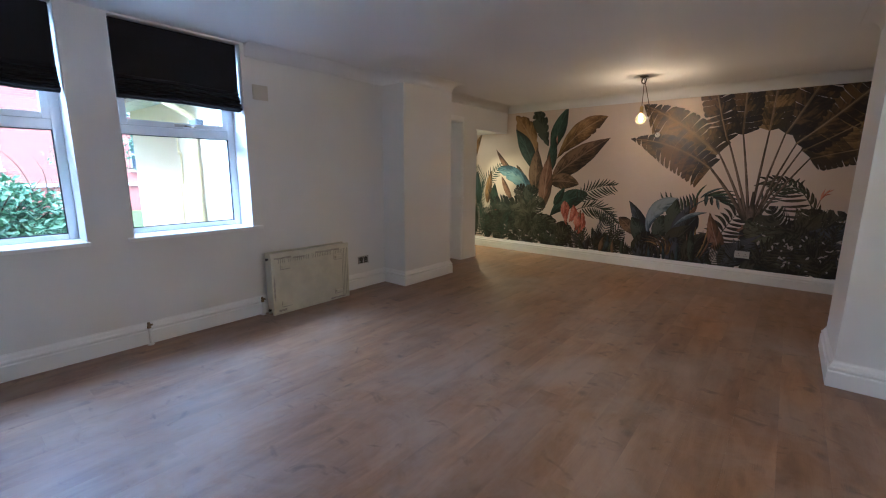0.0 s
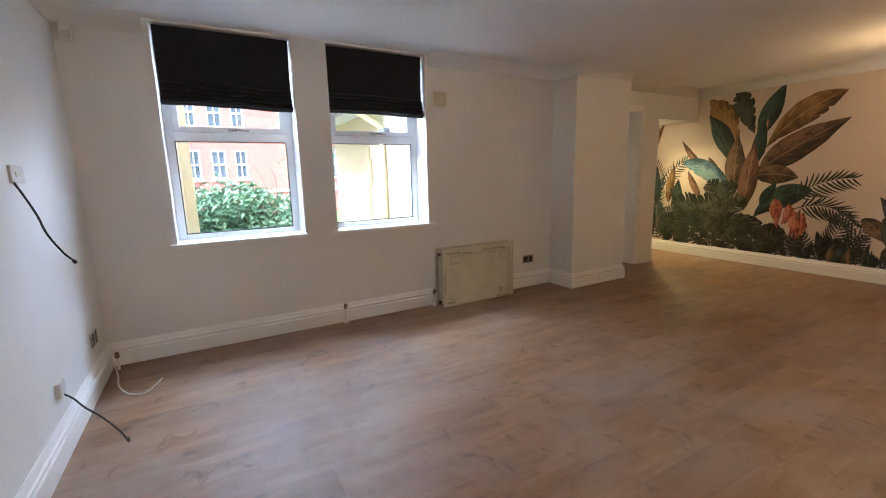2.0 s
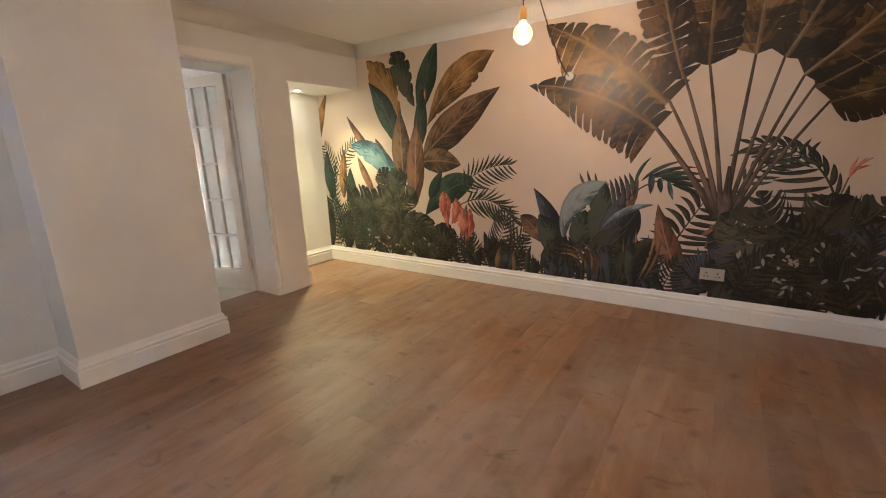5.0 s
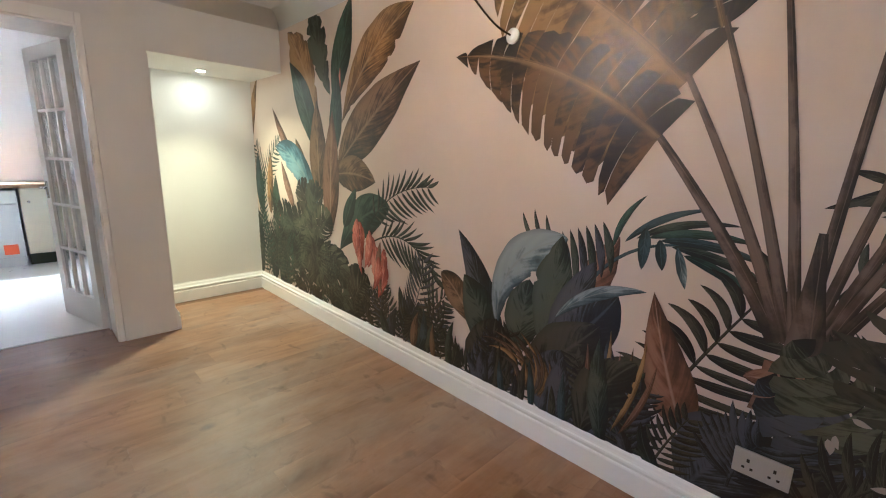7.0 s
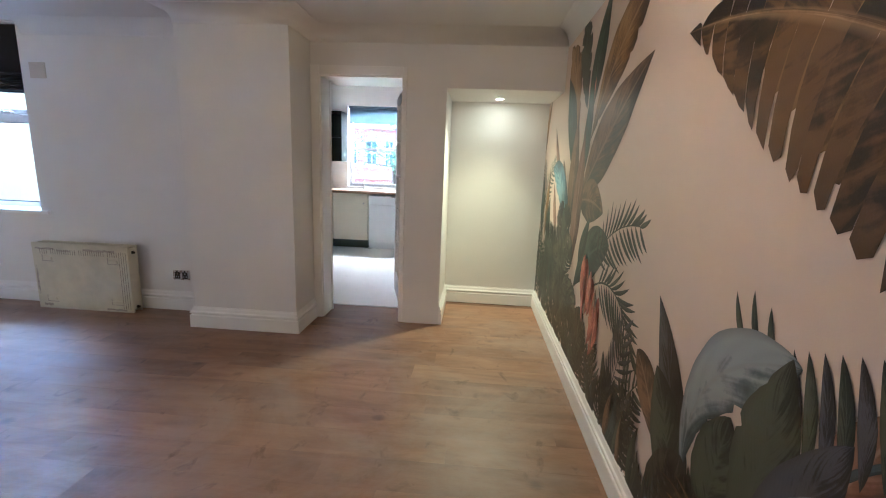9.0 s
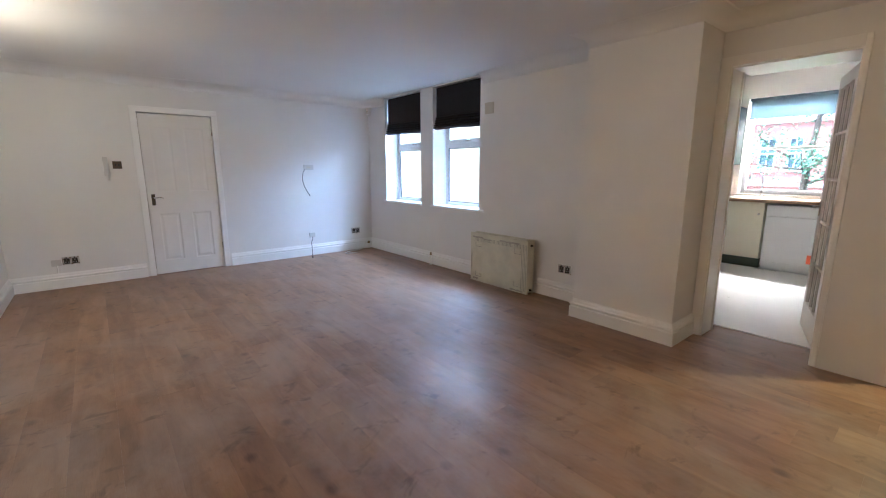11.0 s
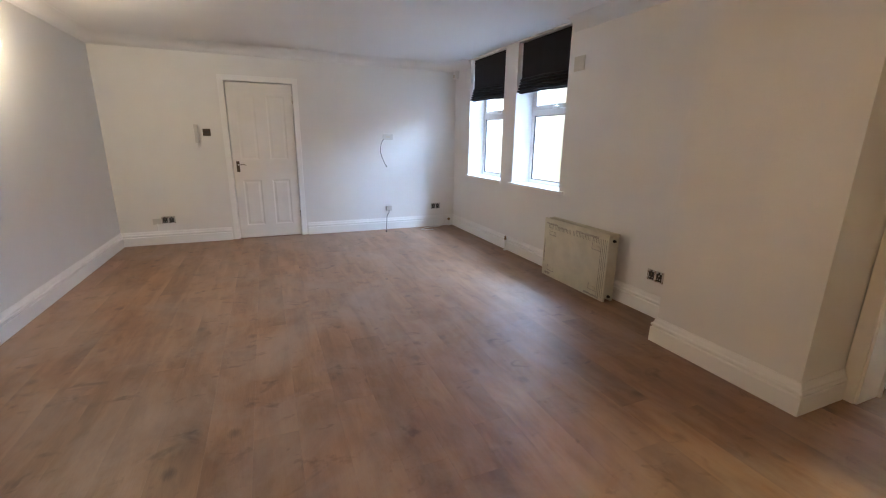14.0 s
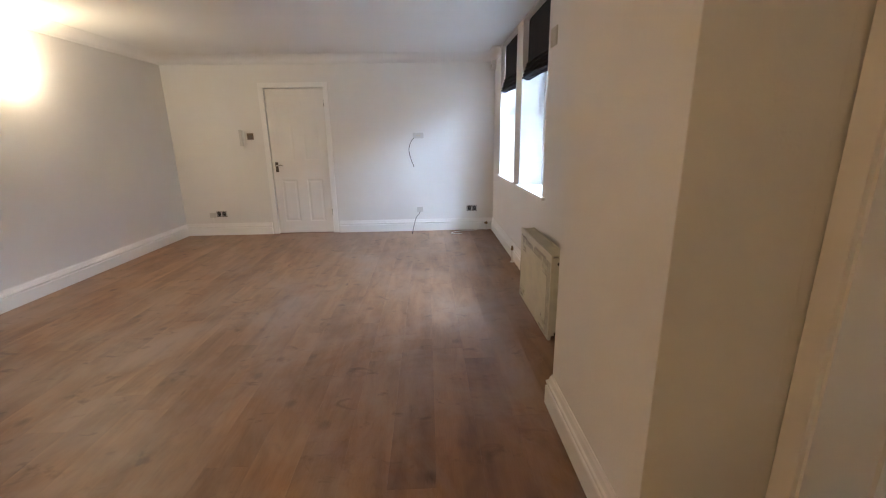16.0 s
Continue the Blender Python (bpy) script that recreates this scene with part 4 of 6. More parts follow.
DEEPG = tone("paint_deep_green", (0.005, 0.008, 0.007), (0.018, 0.025, 0.018), (0.068, 0.08, 0.052), (0.075, 0.085, 0.06))
DUSK = tone("paint_dusk", (0.007, 0.007, 0.009), (0.018, 0.018, 0.022), (0.075, 0.078, 0.09), (0.08, 0.08, 0.085))
TEAL = tone("paint_teal", (0.006, 0.013, 0.015), (0.017, 0.034, 0.038), (0.05, 0.08, 0.085), (0.08, 0.11, 0.11))
SLATEB = tone("paint_slate_blue", (0.026, 0.044, 0.054), (0.105, 0.14, 0.155), (0.28, 0.32, 0.335), (0.26, 0.28, 0.27), 5)
SKYB = tone("paint_sky_blue", (0.035, 0.08, 0.115), (0.09, 0.19, 0.26), (0.22, 0.36, 0.42), (0.28, 0.38, 0.40), 7)
CORAL = tone("paint_coral", (0.25, 0.05, 0.03), (0.50, 0.13, 0.075), (0.68, 0.29, 0.19), (0.72, 0.4, 0.3), 10)
RUST = tone("paint_rust", (0.07, 0.032, 0.018), (0.17, 0.078, 0.04), (0.27, 0.14, 0.08), (0.42, 0.28, 0.19), 10)
DARKB = tone("paint_shade_brown", (0.006, 0.0055, 0.004), (0.016, 0.0145, 0.010), (0.058, 0.050, 0.032), (0.085, 0.072, 0.05), 12)
RIBP = tone("paint_rib", (0.10, 0.06, 0.025), (0.22, 0.14, 0.065), (0.34, 0.23, 0.12), (0.34, 0.24, 0.13), 3)
STEMP = tone("paint_stem", (0.026, 0.017, 0.012), (0.080, 0.052, 0.036), (0.17, 0.118, 0.082), (0.20, 0.14, 0.09), 3)

MZ0, MZT = 0.160, 2.236
mural = tagged(link("mural", boxes((-3.903, KX - 0.003, N - 0.0025, N - 0.0005, MZ0, 1.928), (KX - 0.003, E - 0.002, N - 0.0025, N - 0.0005, MZ0, MZT)), MURALBASE),
               "blush wallpaper mural printed with dark tropical plants", "mural")
MUR_Y = N - 0.0030
layer = [0]


class Sheet:
    """Collects painted shapes of several colours into one flat mesh."""

    def __init__(self):
        self.bm = bmesh.new()
        self.uv = self.bm.loops.layers.uv.new("UVMap")
        self.mats = []

    def slot(self, mat):
        if mat not in self.mats:
            self.mats.append(mat)
        return self.mats.index(mat)

    def done(self, name, label):
        bm = self.bm
        top = MZT - 0.002
        for cut, co in (((0, 0, 1), (0, 0, top)), ((0, 0, -1), (0, 0, MZ0 + 0.004)), ((1, 0, 0), (E - 0.004, 0, 0)), ((-1, 0, 0), (-3.900, 0, 0))):
            bmesh.ops.bisect_plane(bm, geom=bm.verts[:] + bm.edges[:] + bm.faces[:], plane_co=co, plane_no=cut, clear_outer=True)
        me = bpy.data.meshes.new(name)
        bm.to_mesh(me)
        bm.free()
        for m in self.mats:
            me.materials.append(m)
        ob = new(name, me)
        ob.parent = mural
        tagged(ob, label, kind="stuff")
        return ob


def curve_pt(b, c, t, s):
    return b * (1 - s) ** 2 + c * (2 * s * (1 - s)) + t * s * s


def blade(sh, mat, base, tip, width, bend=0.0, peak=0.42, blunt=0.8, torn=0.0, side=0, notches=8, seed=0, n=26, step=True, left=1.0, right=1.0):
    """A painted leaf blade from base to tip; bend arches it to its left; torn cuts notches into its edges (side 1 left, -1 right, 0 both)."""
    rng = random.Random(seed * 7919 + int(base[0] * 1000) + int(tip[1] * 777))
    b, t = Vector(base), Vector(tip)
    d = t - b
    perp = Vector((-d.y, d.x))
    c = (b + t) / 2 + perp * bend
    if step:
        layer[0] += 1
    y = MUR_Y - layer[0] * 0.00002
    slot = sh.slot(mat)
    pw = math.log(0.5) / math.log(peak)
    if torn:
        n = max(n, 130)
    cuts = {1: [], -1: []}
    if torn:
        for q in (1, -1):
            if side in (0, q):
                for k in range(notches):
                    cuts[q].append(((k + rng.uniform(0.25, 0.9)) / notches * 0.9 + 0.06, rng.uniform(0.35, 1.0) * torn, rng.uniform(0.012, 0.030) if notches > 8 else rng.uniform(0.02, 0.05)))
    rows = []
    for i in range(n + 1):
        s = i / n
        p = curve_pt(b, c, t, s)
        tg = (c - b) * (1 - s) + (t - c) * s
        tg.normalize()
        nr = Vector((-tg.y, tg.x))
        hw = width / 2 * max(0.0, math.sin(math.pi * s ** pw)) ** blunt
        row = []
        for q in (1, -1):
            k = 1.0
            for cs, dep, wd in cuts[q]:
                gap = abs(s - cs) / wd
                if gap < 1:
                    k = min(k, 1 - dep * (1 - gap * 0.9))
            wob = 1 + 0.02 * math.sin(s * 11 + seed) + 0.05 * noise.noise((s * 9, seed * 1.7, q))
            k *= left if q > 0 else right
            lean = 0.34 * hw * k if torn else 0.0
            e = p + nr * (q * hw * k * wob) + tg * lean
            h2 = p + nr * (q * hw * k * 0.5) + tg * (lean * 0.5)
            row.append((e, h2, k / (left if q > 0 else right)))
        rows.append((s, row[0][0], row[0][1], p, row[1][1], row[1][0], row[0][2], row[1][2]))
    vr = []
    for s, e1, h1, p, h2, e2, k1, k2 in rows:
        vr.append([(sh.bm.verts.new((v.x, y, v.y)), s, w) for v, w in ((e1, k1), (h1, k1 * 0.5), (p, 0.0), (h2, -k2 * 0.5), (e2, -k2))])
    for ra, rb in zip(vr, vr[1:]):
        for i in range(4):
            quad = (ra[i], ra[i + 1], rb[i + 1], rb[i])
            f = sh.bm.faces.new([q[0] for q in quad])
            f.material_index = slot
            for lp, q in zip(f.loops, quad):
                lp[sh.uv].uv = (q[1], q[2])


def strip(sh, mat, pts, w0, w1):
    """A painted stem of tapering width through the points."""
    layer[0] += 1
    y = MUR_Y - layer[0] * 0.00002
    slot = sh.slot(mat)
    b, c, t = (Vector(p) for p in pts)
    prev = None
    for i in range(17):
        s = i / 16
        p = curve_pt(b, c, t, s)
        tg = ((c - b) * (1 - s) + (t - c) * s).normalized()
        nr = Vector((-tg.y, tg.x)) * ((w0 + (w1 - w0) * s) / 2)
        cur = [(sh.bm.verts.new((v.x, y, v.y)), s, q) for v, q in ((p + nr, 1), (p, 0.3), (p - nr, -1))]
        if prev:
            for k in range(2):
                quad = (prev[k], prev[k + 1], cur[k + 1], cur[k])
                f = sh.bm.faces.new([q[0] for q in quad])
                f.material_index = slot
                for lp, q in zip(f.loops, quad):
                    lp[sh.uv].uv = (q[1], q[2])
        prev = cur


def frond(sh, mat, base, tip, bend, pairs, length, thick=0.022, droop=0.25, seed=0, start=0.12, ang=52):
    """A palm frond: a thin arched rib with rows of narrow drooping leaflets."""
    rng = random.Random(seed)
    b, t = Vector(base), Vector(tip)
    d = t - b
    c = (b + t) / 2 + Vector((-d.y, d.x)) * bend
    strip(sh, mat, (b, c, t), 0.012, 0.004)
    for k in range(pairs):
        s = start + (1 - start) * (k + 0.5) / pairs
        p = curve_pt(b, c, t, s)
        tg = ((c - b) * (1 - s) + (t - c) * s).normalized()
        ln = length * (0.55 + 0.6 * math.sin(math.pi * min(1, s * 0.85 + 0.12))) * rng.uniform(0.88, 1.1)
        for q in (1, -1):
            a = radians(ang - 18 * s) * q
            v = Vector((tg.x * math.cos(a) - tg.y * math.sin(a), tg.x * math.sin(a) + tg.y * math.cos(a))) * ln
            v.y -= ln * droop * rng.uniform(0.6, 1.2)
            layer[0] += 0.05
            blade(sh, mat, p, p + v, thick * rng.uniform(0.85, 1.15), 0.12 * (1 if v.x < 0 else -1), 0.4, 0.75, n=7, step=False, seed=k)


def split_leaf(sh, mat, base, tip, left, right, bend=0.0, fingers=14, gap=0.18, lean=0.35, start=0.05, taper=0.55, seed=0):
    """A broad torn leaf: strips side by side along a rib, parted at their outer ends; left and right are the half widths."""
    rng = random.Random(seed)
    b, t = Vector(base), Vector(tip)
    d = t - b
    c = (b + t) / 2 + Vector((-d.y, d.x)) * bend
    layer[0] += 1
    y = MUR_Y - layer[0] * 0.00002
    slot = sh.slot(mat)

    def at(s, q, reach, half):
        p = curve_pt(b, c, t, s)
        tg = ((c - b) * (1 - s) + (t - c) * s).normalized()
        w = half * min(1.0, (s / start) ** 0.5 if s > 0 else 0) * (1 - max(0.0, (s - taper) / (1 - taper)) ** 1.7)
        return p + Vector((-tg.y, tg.x)) * (q * w * reach) + tg * (lean * w * reach * reach)

    for q, half in ((1, left), (-1, right)):
        for k in range(fingers):
            s0, s1 = k / fingers, (k + 1) / fingers
            cut0 = gap * rng.choice((0.0, 0.0, 0.3, 1.5)) / fingers
            cut1 = gap * rng.choice((0.0, 0.0, 0.3, 1.5)) / fingers
            long0, long1 = rng.uniform(0.92, 1.06), rng.uniform(0.86, 1.02)
            rows = []
            for j in range(5):
                r = j / 4
                a0, a1 = s0 + cut0 * r ** 1.5, s1 - cut1 * r ** 1.5
                am = (a0 + a1) / 2
                rows.append([(sh.bm.verts.new((v.x, y, v.y)), s, q * r) for v, s in ((at(a0, q, r * long0, half), s0), (at(am, q, r * (1.04 if j == 4 else 1.0), half), (s0 + s1) / 2), (at(a1, q, r * long1, half), s1))])
            for ra, rb in zip(rows, rows[1:]):
                for i in range(2):
                    quad = (ra[i], ra[i + 1], rb[i + 1], rb[i])
                    f = sh.bm.faces.new([v[0] for v in quad])
                    f.material_index = slot
                    for lp, v in zip(f.loops, quad):
                        lp[sh.uv].uv = (v[1], v[2])


def palm(sh, mat, pts, count, left, right, thick, seed=0):
    """A palm frond along a curved rib; left and right give each side's leaflets: heading in degrees and length, at the foot and at the tip, and their curl."""
    rng = random.Random(seed)
    b, c, t = (Vector(p) for p in pts)
    strip(sh, mat, (b, c, t), 0.016, 0.005)
    for k in range(count):
        s = 0.08 + 0.92 * (k + 0.5) / count
        p = curve_pt(b, c, t, s)
        for h0, l0, h1, l1, curl in (left, right):
            a = radians(h0 + (h1 - h0) * s + rng.uniform(-4, 4))
            ln = (l0 + (l1 - l0) * s) * rng.uniform(0.88, 1.1)
            layer[0] += 0.05
            blade(sh, mat, p, p + Vector((math.cos(a), math.sin(a))) * ln, thick * rng.uniform(0.8, 1.2), curl, 0.42, 0.75, n=12, step=False, seed=k + seed)


# far undergrowth
back = Sheet()
rng = random.Random(11)
for k in range(15):
    x = rng.uniform(-3.9, 1.1)
    hh = rng.uniform(0.25, 0.5) * (1.5 if x < -2.2 else (0.8 if x < -1.2 else 1.1))
    blade(back, rng.choice((DEEPG, DUSK, DEEPG)), (x, 0.12), (x + rng.uniform(-0.15, 0.15), 0.16 + hh), rng.uniform(0.09, 0.2), rng.uniform(-0.2, 0.2), 0.45, 0.7, seed=k)
back.done("painted_undergrowth", "dark painted undergrowth")

# broad-leaved plant near the alcove
pl = Sheet()
blade(pl, OCHRE, (-3.94, 1.42), (-3.74, 1.95), 0.12, 0.12, seed=1)
frond(pl, GREEN, (-3.72, 0.95), (-3.35, 1.42), 0.15, 11, 0.16, 0.018, 0.2, 2)
frond(pl, DEEPG, (-3.75, 0.95), (-3.86, 1.38), -0.15, 10, 0.15, 0.018, 0.2, 3)
blade(pl, TEAL, (-3.76, 0.75), (-3.82, 1.32), 0.17, 0.1, seed=4)
blade(pl, OCHRE, (-3.60, 0.76), (-3.53, 1.33), 0.13, 0.06, seed=5)
blade(pl, RUST, (-3.08, 1.22), (-3.45, 1.68), 0.10, 0.06, 0.35, seed=6)
blade(pl, OCHRE, (-2.66, 1.40), (-3.10, 2.20), 0.30, -0.16, 0.62, 1.0, torn=0.35, notches=4, seed=7)
blade(pl, DEEPG, (-2.50, 1.70), (-2.72, 2.26), 0.25, 0.05, 0.6, 0.6, torn=0.5, notches=5, seed=8)
blade(pl, GREEN, (-2.46, 1.55), (-2.21, 2.26), 0.22, 0.06, 0.55, 1.0, seed=9)
blade(pl, CORAL, (-2.42, 1.52), (-2.36, 1.86), 0.05, 0.0, seed=10)
blade(pl, GREEN, (-2.46, 1.30), (-2.40, 1.86), 0.16, 0.0, seed=10)
blade(pl, OCHRE, (-2.36, 1.50), (-1.62, 2.085), 0.29, 0.18, 0.55, 1.0, torn=0.35, side=-1, notches=3, seed=11)
blade(pl, UMBER, (-2.42, 1.22), (-1.565, 1.79), 0.33, 0.05, 0.42, 1.0, seed=12)
blade(pl, GREEN, (-2.72, 1.30), (-3.09, 1.99), 0.24, -0.10, 0.5, 1.0, seed=13)
blade(pl, UMBER, (-2.46, 1.16), (-1.98, 1.13), 0.24, 0.12, 0.45, 0.8, seed=14)
blade(pl, OCHRE, (-2.90, 1.05), (-3.05, 1.42), 0.12, -0.1, seed=15)
blade(pl, UMBER, (-2.68, 0.90), (-2.69, 1.68), 0.25, 0.03, 0.5, 1.0, seed=16)
blade(pl, RUST, (-2.55, 0.70), (-2.475, 1.60), 0.23, 0.02, 0.45, 1.0, seed=17)
blade(pl, SKYB, (-2.70, 0.84), (-3.42, 1.36), 0.25, -0.26, 0.55, 0.8, torn=0.25, side=1, notches=3, seed=18)
blade(pl, RUST, (-3.12, 0.85), (-3.33, 1.24), 0.10, 0.05, seed=19)
blade(pl, GREEN, (-3.42, 0.62), (-3.46, 1.12), 0.17, 0.1, seed=20)
blade(pl, GREEN, (-2.42, 0.62), (-1.83, 0.99), 0.27, 0.22, 0.6, 0.7, seed=21)
blade(pl, GREEN, (-2.36, 0.80), (-2.20, 1.08), 0.12, 0.0, seed=22)
pl.done("painted_broadleaf_plant", "painted ochre and green broad leaves")

# palm fronds beside it, and coral flowers
fr = Sheet()
frond(fr, DEEPG, (-2.06, 0.84), (-1.47, 1.13), 0.24, 13, 0.19, 0.022, 0.22, 31)
frond(fr, DEEPG, (-2.02, 0.74), (-1.42, 0.62), 0.42, 15, 0.19, 0.022, 0.28, 32)
frond(fr, DUSK, (-1.80, 0.12), (-1.52, 0.72), -0.2, 15, 0.20, 0.022, 0.2, 33)
frond(fr, DEEPG, (-1.50, 0.12), (-1.30, 0.58), 0.25, 12, 0.15, 0.02, 0.25, 34)
frond(fr, DEEPG, (-3.55, 0.15), (-3.80, 0.86), 0.12, 15, 0.15, 0.018, 0.15, 35)
frond(fr, GREEN, (-3.66, 0.20), (-3.48, 0.85), -0.12, 14, 0.15, 0.018, 0.2, 36)
for k, (x, z, hh, wd) in enumerate(((-2.13, 0.60, 0.26, 0.12), (-2.07, 0.56, 0.22, 0.10), (-1.94, 0.42, 0.30, 0.12), (-2.00, 0.45, 0.22, 0.09), (-1.86, 0.50, 0.22, 0.07), (-3.44, 0.62, 0.17, 0.08))):
    blade(fr, CORAL, (x, z), (x + (0.05 if k % 2 else -0.03), z + hh), wd, 0.12 * (-1) ** k, 0.55, 0.7, torn=0.3, notches=3, seed=40 + k)
fr.done("painted_fronds", "painted dark palm fronds with coral flowers")

# blue-leaved clump in the middle
mid = Sheet()
blade(mid, RUST, (-0.54, 0.70), (-0.42, 1.01), 0.13, 0.05, seed=50)
for k in range(3):
    blade(mid, DEEPG, (-0.80 + 0.05 * k, 0.94), (-0.86 + 0.06 * k, 1.06 + 0.02 * (k % 2)), 0.022, 0.1, n=8, seed=51 + k)
strip(mid, TEAL, ((-0.58, 0.70), (-0.45, 1.00), (-0.20, 1.01)), 0.018, 0.008)
for k in range(7):      # arching blades to the upper right of the clump
    s = k / 6
    blade(mid, (GREEN, TEAL, DEEPG)[k % 3], (-0.44 + 0.24 * s, 0.97 + 0.05 * math.sin(3 * s)), (-0.34 + 0.40 * math.sin(1.6 * s ** 0.6), 1.17 - 0.32 * s ** 1.3), 0.026 + 0.010 * s, 0.20 - 0.10 * s, 0.42, 0.75, n=18, seed=510 + k)
for k, (x, z, hh) in enumerate(((-0.33, 1.06, 0.16), (-0.28, 1.02, 0.11), (-0.22, 1.00, 0.14))):
    blade(mid, SLATEB if k == 2 else TEAL, (x, z), (x + 0.02 * k, z - hh), 0.045 - 0.006 * k, 0.0, 0.45, 0.8, n=12, seed=520 + k)
for k in range(6):      # upright leaflets
    blade(mid, (DEEPG, DUSK)[k % 2], (-0.44 - 0.035 * k, 0.86 - 0.025 * k), (-0.49 - 0.034 * k, 1.06 - 0.012 * k), 0.034, -0.10, 0.5, 0.8, n=14, seed=530 + k)
blade(mid, UMBER, (-1.14, 0.44), (-1.37, 0.68), 0.17, -0.15, 0.55, 0.7, seed=54)
blade(mid, DUSK, (-1.02, 0.46), (-1.25, 0.93), 0.17, -0.10, 0.34, 0.95, seed=55)
blade(mid, DEEPG, (-1.00, 0.34), (-1.20, 0.70), 0.24, -0.1, 0.42, 0.8, seed=56)
blade(mid, SLATEB, (-0.97, 0.46), (-0.63, 0.97), 0.19, 0.42, 0.60, 0.75, torn=0.28, side=-1, notches=4, seed=57)
blade(mid, DEEPG, (-0.84, 0.40), (-0.80, 0.76), 0.20, 0.05, 0.5, 0.75, seed=571)
blade(mid, DEEPG, (-0.72, 0.46), (-0.655, 0.98), 0.19, 0.0, 0.45, 0.9, torn=0.25, notches=3, seed=58)
blade(mid, DUSK, (-0.64, 0.44), (-0.50, 0.90), 0.17, 0.08, seed=59)
blade(mid, DUSK, (-0.74, 0.40), (-0.40, 0.78), 0.24, -0.10, 0.55, 0.75, seed=591)
blade(mid, DARKB, (-0.80, 0.30), (-0.46, 0.64), 0.26, -0.05, 0.5, 0.75, seed=592)
blade(mid, SLATEB, (-0.66, 0.62), (-0.30, 0.82), 0.055, 0.22, 0.5, 0.8, seed=70)
blade(mid, DARKB, (-1.02, 0.12), (-0.98, 0.52), 0.34, 0.0, 0.5, 0.7, seed=701)
blade(mid, DUSK, (-0.66, 0.12), (-0.62, 0.48), 0.30, 0.0, 0.5, 0.7, seed=702)
blade(mid, DARKB, (-0.46, 0.12), (-0.22, 0.55), 0.26, 0.25, 0.5, 0.7, seed=95)
blade(mid, DUSK, (-0.36, 0.12), (-0.42, 0.60), 0.10, 0.0, seed=96)
mid.done("painted_blue_clump", "painted slate-blue and dark clump of leaves")

# fan palm
fan = Sheet()
CROWN = (0.14, 0.76)
palm(fan, DARKB, ((0.76, 0.62), (0.68, 1.27), (0.23, 1.235)), 13, (172, 0.34, 205, 0.13, 0.10), (62, 0.16, 160, 0.10, -0.12), 0.030, 91)
palm(fan, DEEPG, ((0.20, 0.92), (0.34, 1.20), (0.56, 1.16)), 9, (100, 0.10, 60, 0.10, 0.1), (10, 0.14, -40, 0.14, -0.1), 0.020, 92)
palm(fan, DARKB, ((-0.22, 0.38), (-0.10, 0.66), (0.06, 0.93)), 10, (152, 0.24, 118, 0.14, -0.30), (8, 0.32, -12, 0.18, -0.08), 0.034, 93)
stems = [((-0.335, 1.385), -0.10, 0.060), ((-0.265, 1.57), -0.08, 0.046), ((-0.18, 1.72), -0.05, 0.042), ((-0.04, 1.79), -0.03, 0.040),
         ((0.21, 1.82), 0.03, 0.040), ((0.36, 1.78), 0.05, 0.036), ((0.47, 1.66), 0.07, 0.036), ((0.52, 1.58), 0.09, 0.036), ((0.60, 1.48), 0.10, 0.036)]
BIG = [  # base, tip, half width to the left and right of the rib, bend, colour, size of the gaps
    ((0.60, 1.47), (1.30, 1.62), 0.10, 0.15, 0.04, BANANAG, 0.10), ((0.52, 1.56), (1.34, 2.12), 0.24, 0.27, -0.04, BANANAG, 0.06),
    ((0.46, 1.64), (1.15, 2.36), 0.20, 0.22, -0.04, BANANA, 0.10), ((0.36, 1.75), (0.74, 2.62), 0.20, 0.20, -0.02, BANANA, 0.15),
    ((0.21, 1.79), (0.25, 2.75), 0.16, 0.17, 0.0, BANANAG, 0.08), ((-0.04, 1.76), (-0.06, 2.75), 0.14, 0.17, 0.0, BANANA, 0.10),
    ((-0.18, 1.69), (-0.42, 2.65), 0.17, 0.15, 0.04, BANANA, 0.30), ((-0.265, 1.54), (-1.17, 2.20), 0.42, 0.18, -0.10, BANANAG, 0.20),
    ((-0.325, 1.37), (-1.30, 1.765), 0.28, 0.14, -0.17, BANANA, 0.20)]
for k, (b, t, lw, rw, bend, mat, gap) in enumerate(BIG):
    split_leaf(fan, mat, b, t, lw, rw, bend, 15, gap, (-0.1, -0.25)[k - 7] if k > 6 else 0.12, 0.015 if k > 6 else 0.05, 0.42 if k > 6 else 0.7, 100 + k)
for k, (top, lean, wd) in enumerate(stems):
    strip(fan, STEMP, ((CROWN[0] + 0.014 * (k - 4), CROWN[1]), ((CROWN[0] + top[0]) / 2 - lean * 0.25, (CROWN[1] + top[1]) / 2 - 0.02), top), wd * 0.88, wd * 0.38)
for k, (b, t, lw, rw, bend, mat, gap) in enumerate(BIG):
    bb, tt = Vector(b), Vector(t)
    d = tt - bb
    strip(fan, RIBP, (bb, (bb + tt) / 2 + Vector((-d.y, d.x)) * bend, tt), 0.016, 0.003)
strip(fan, STEMP, ((0.16, 0.60), (0.15, 0.74), (0.14, 1.10)), 0.15, 0.02)
strip(fan, RUST, ((0.14, 0.52), (0.14, 0.60), (0.13, 0.70)), 0.19, 0.13)
blade(fan, RUST, (0.02, 0.62), (0.28, 0.62), 0.08, 0.15, seed=120)
for k in range(7):
    blade(fan, CORAL, (0.745 + 0.002 * k, 1.02 + 0.01 * k), (0.755 + 0.014 * k, 1.13 + 0.03 * math.sin(2.2 * k)), 0.013, 0.1, n=8, seed=121 + k)
strip(fan, STEMP, ((0.66, 0.66), (0.70, 0.84), (0.74, 1.03)), 0.012, 0.008)
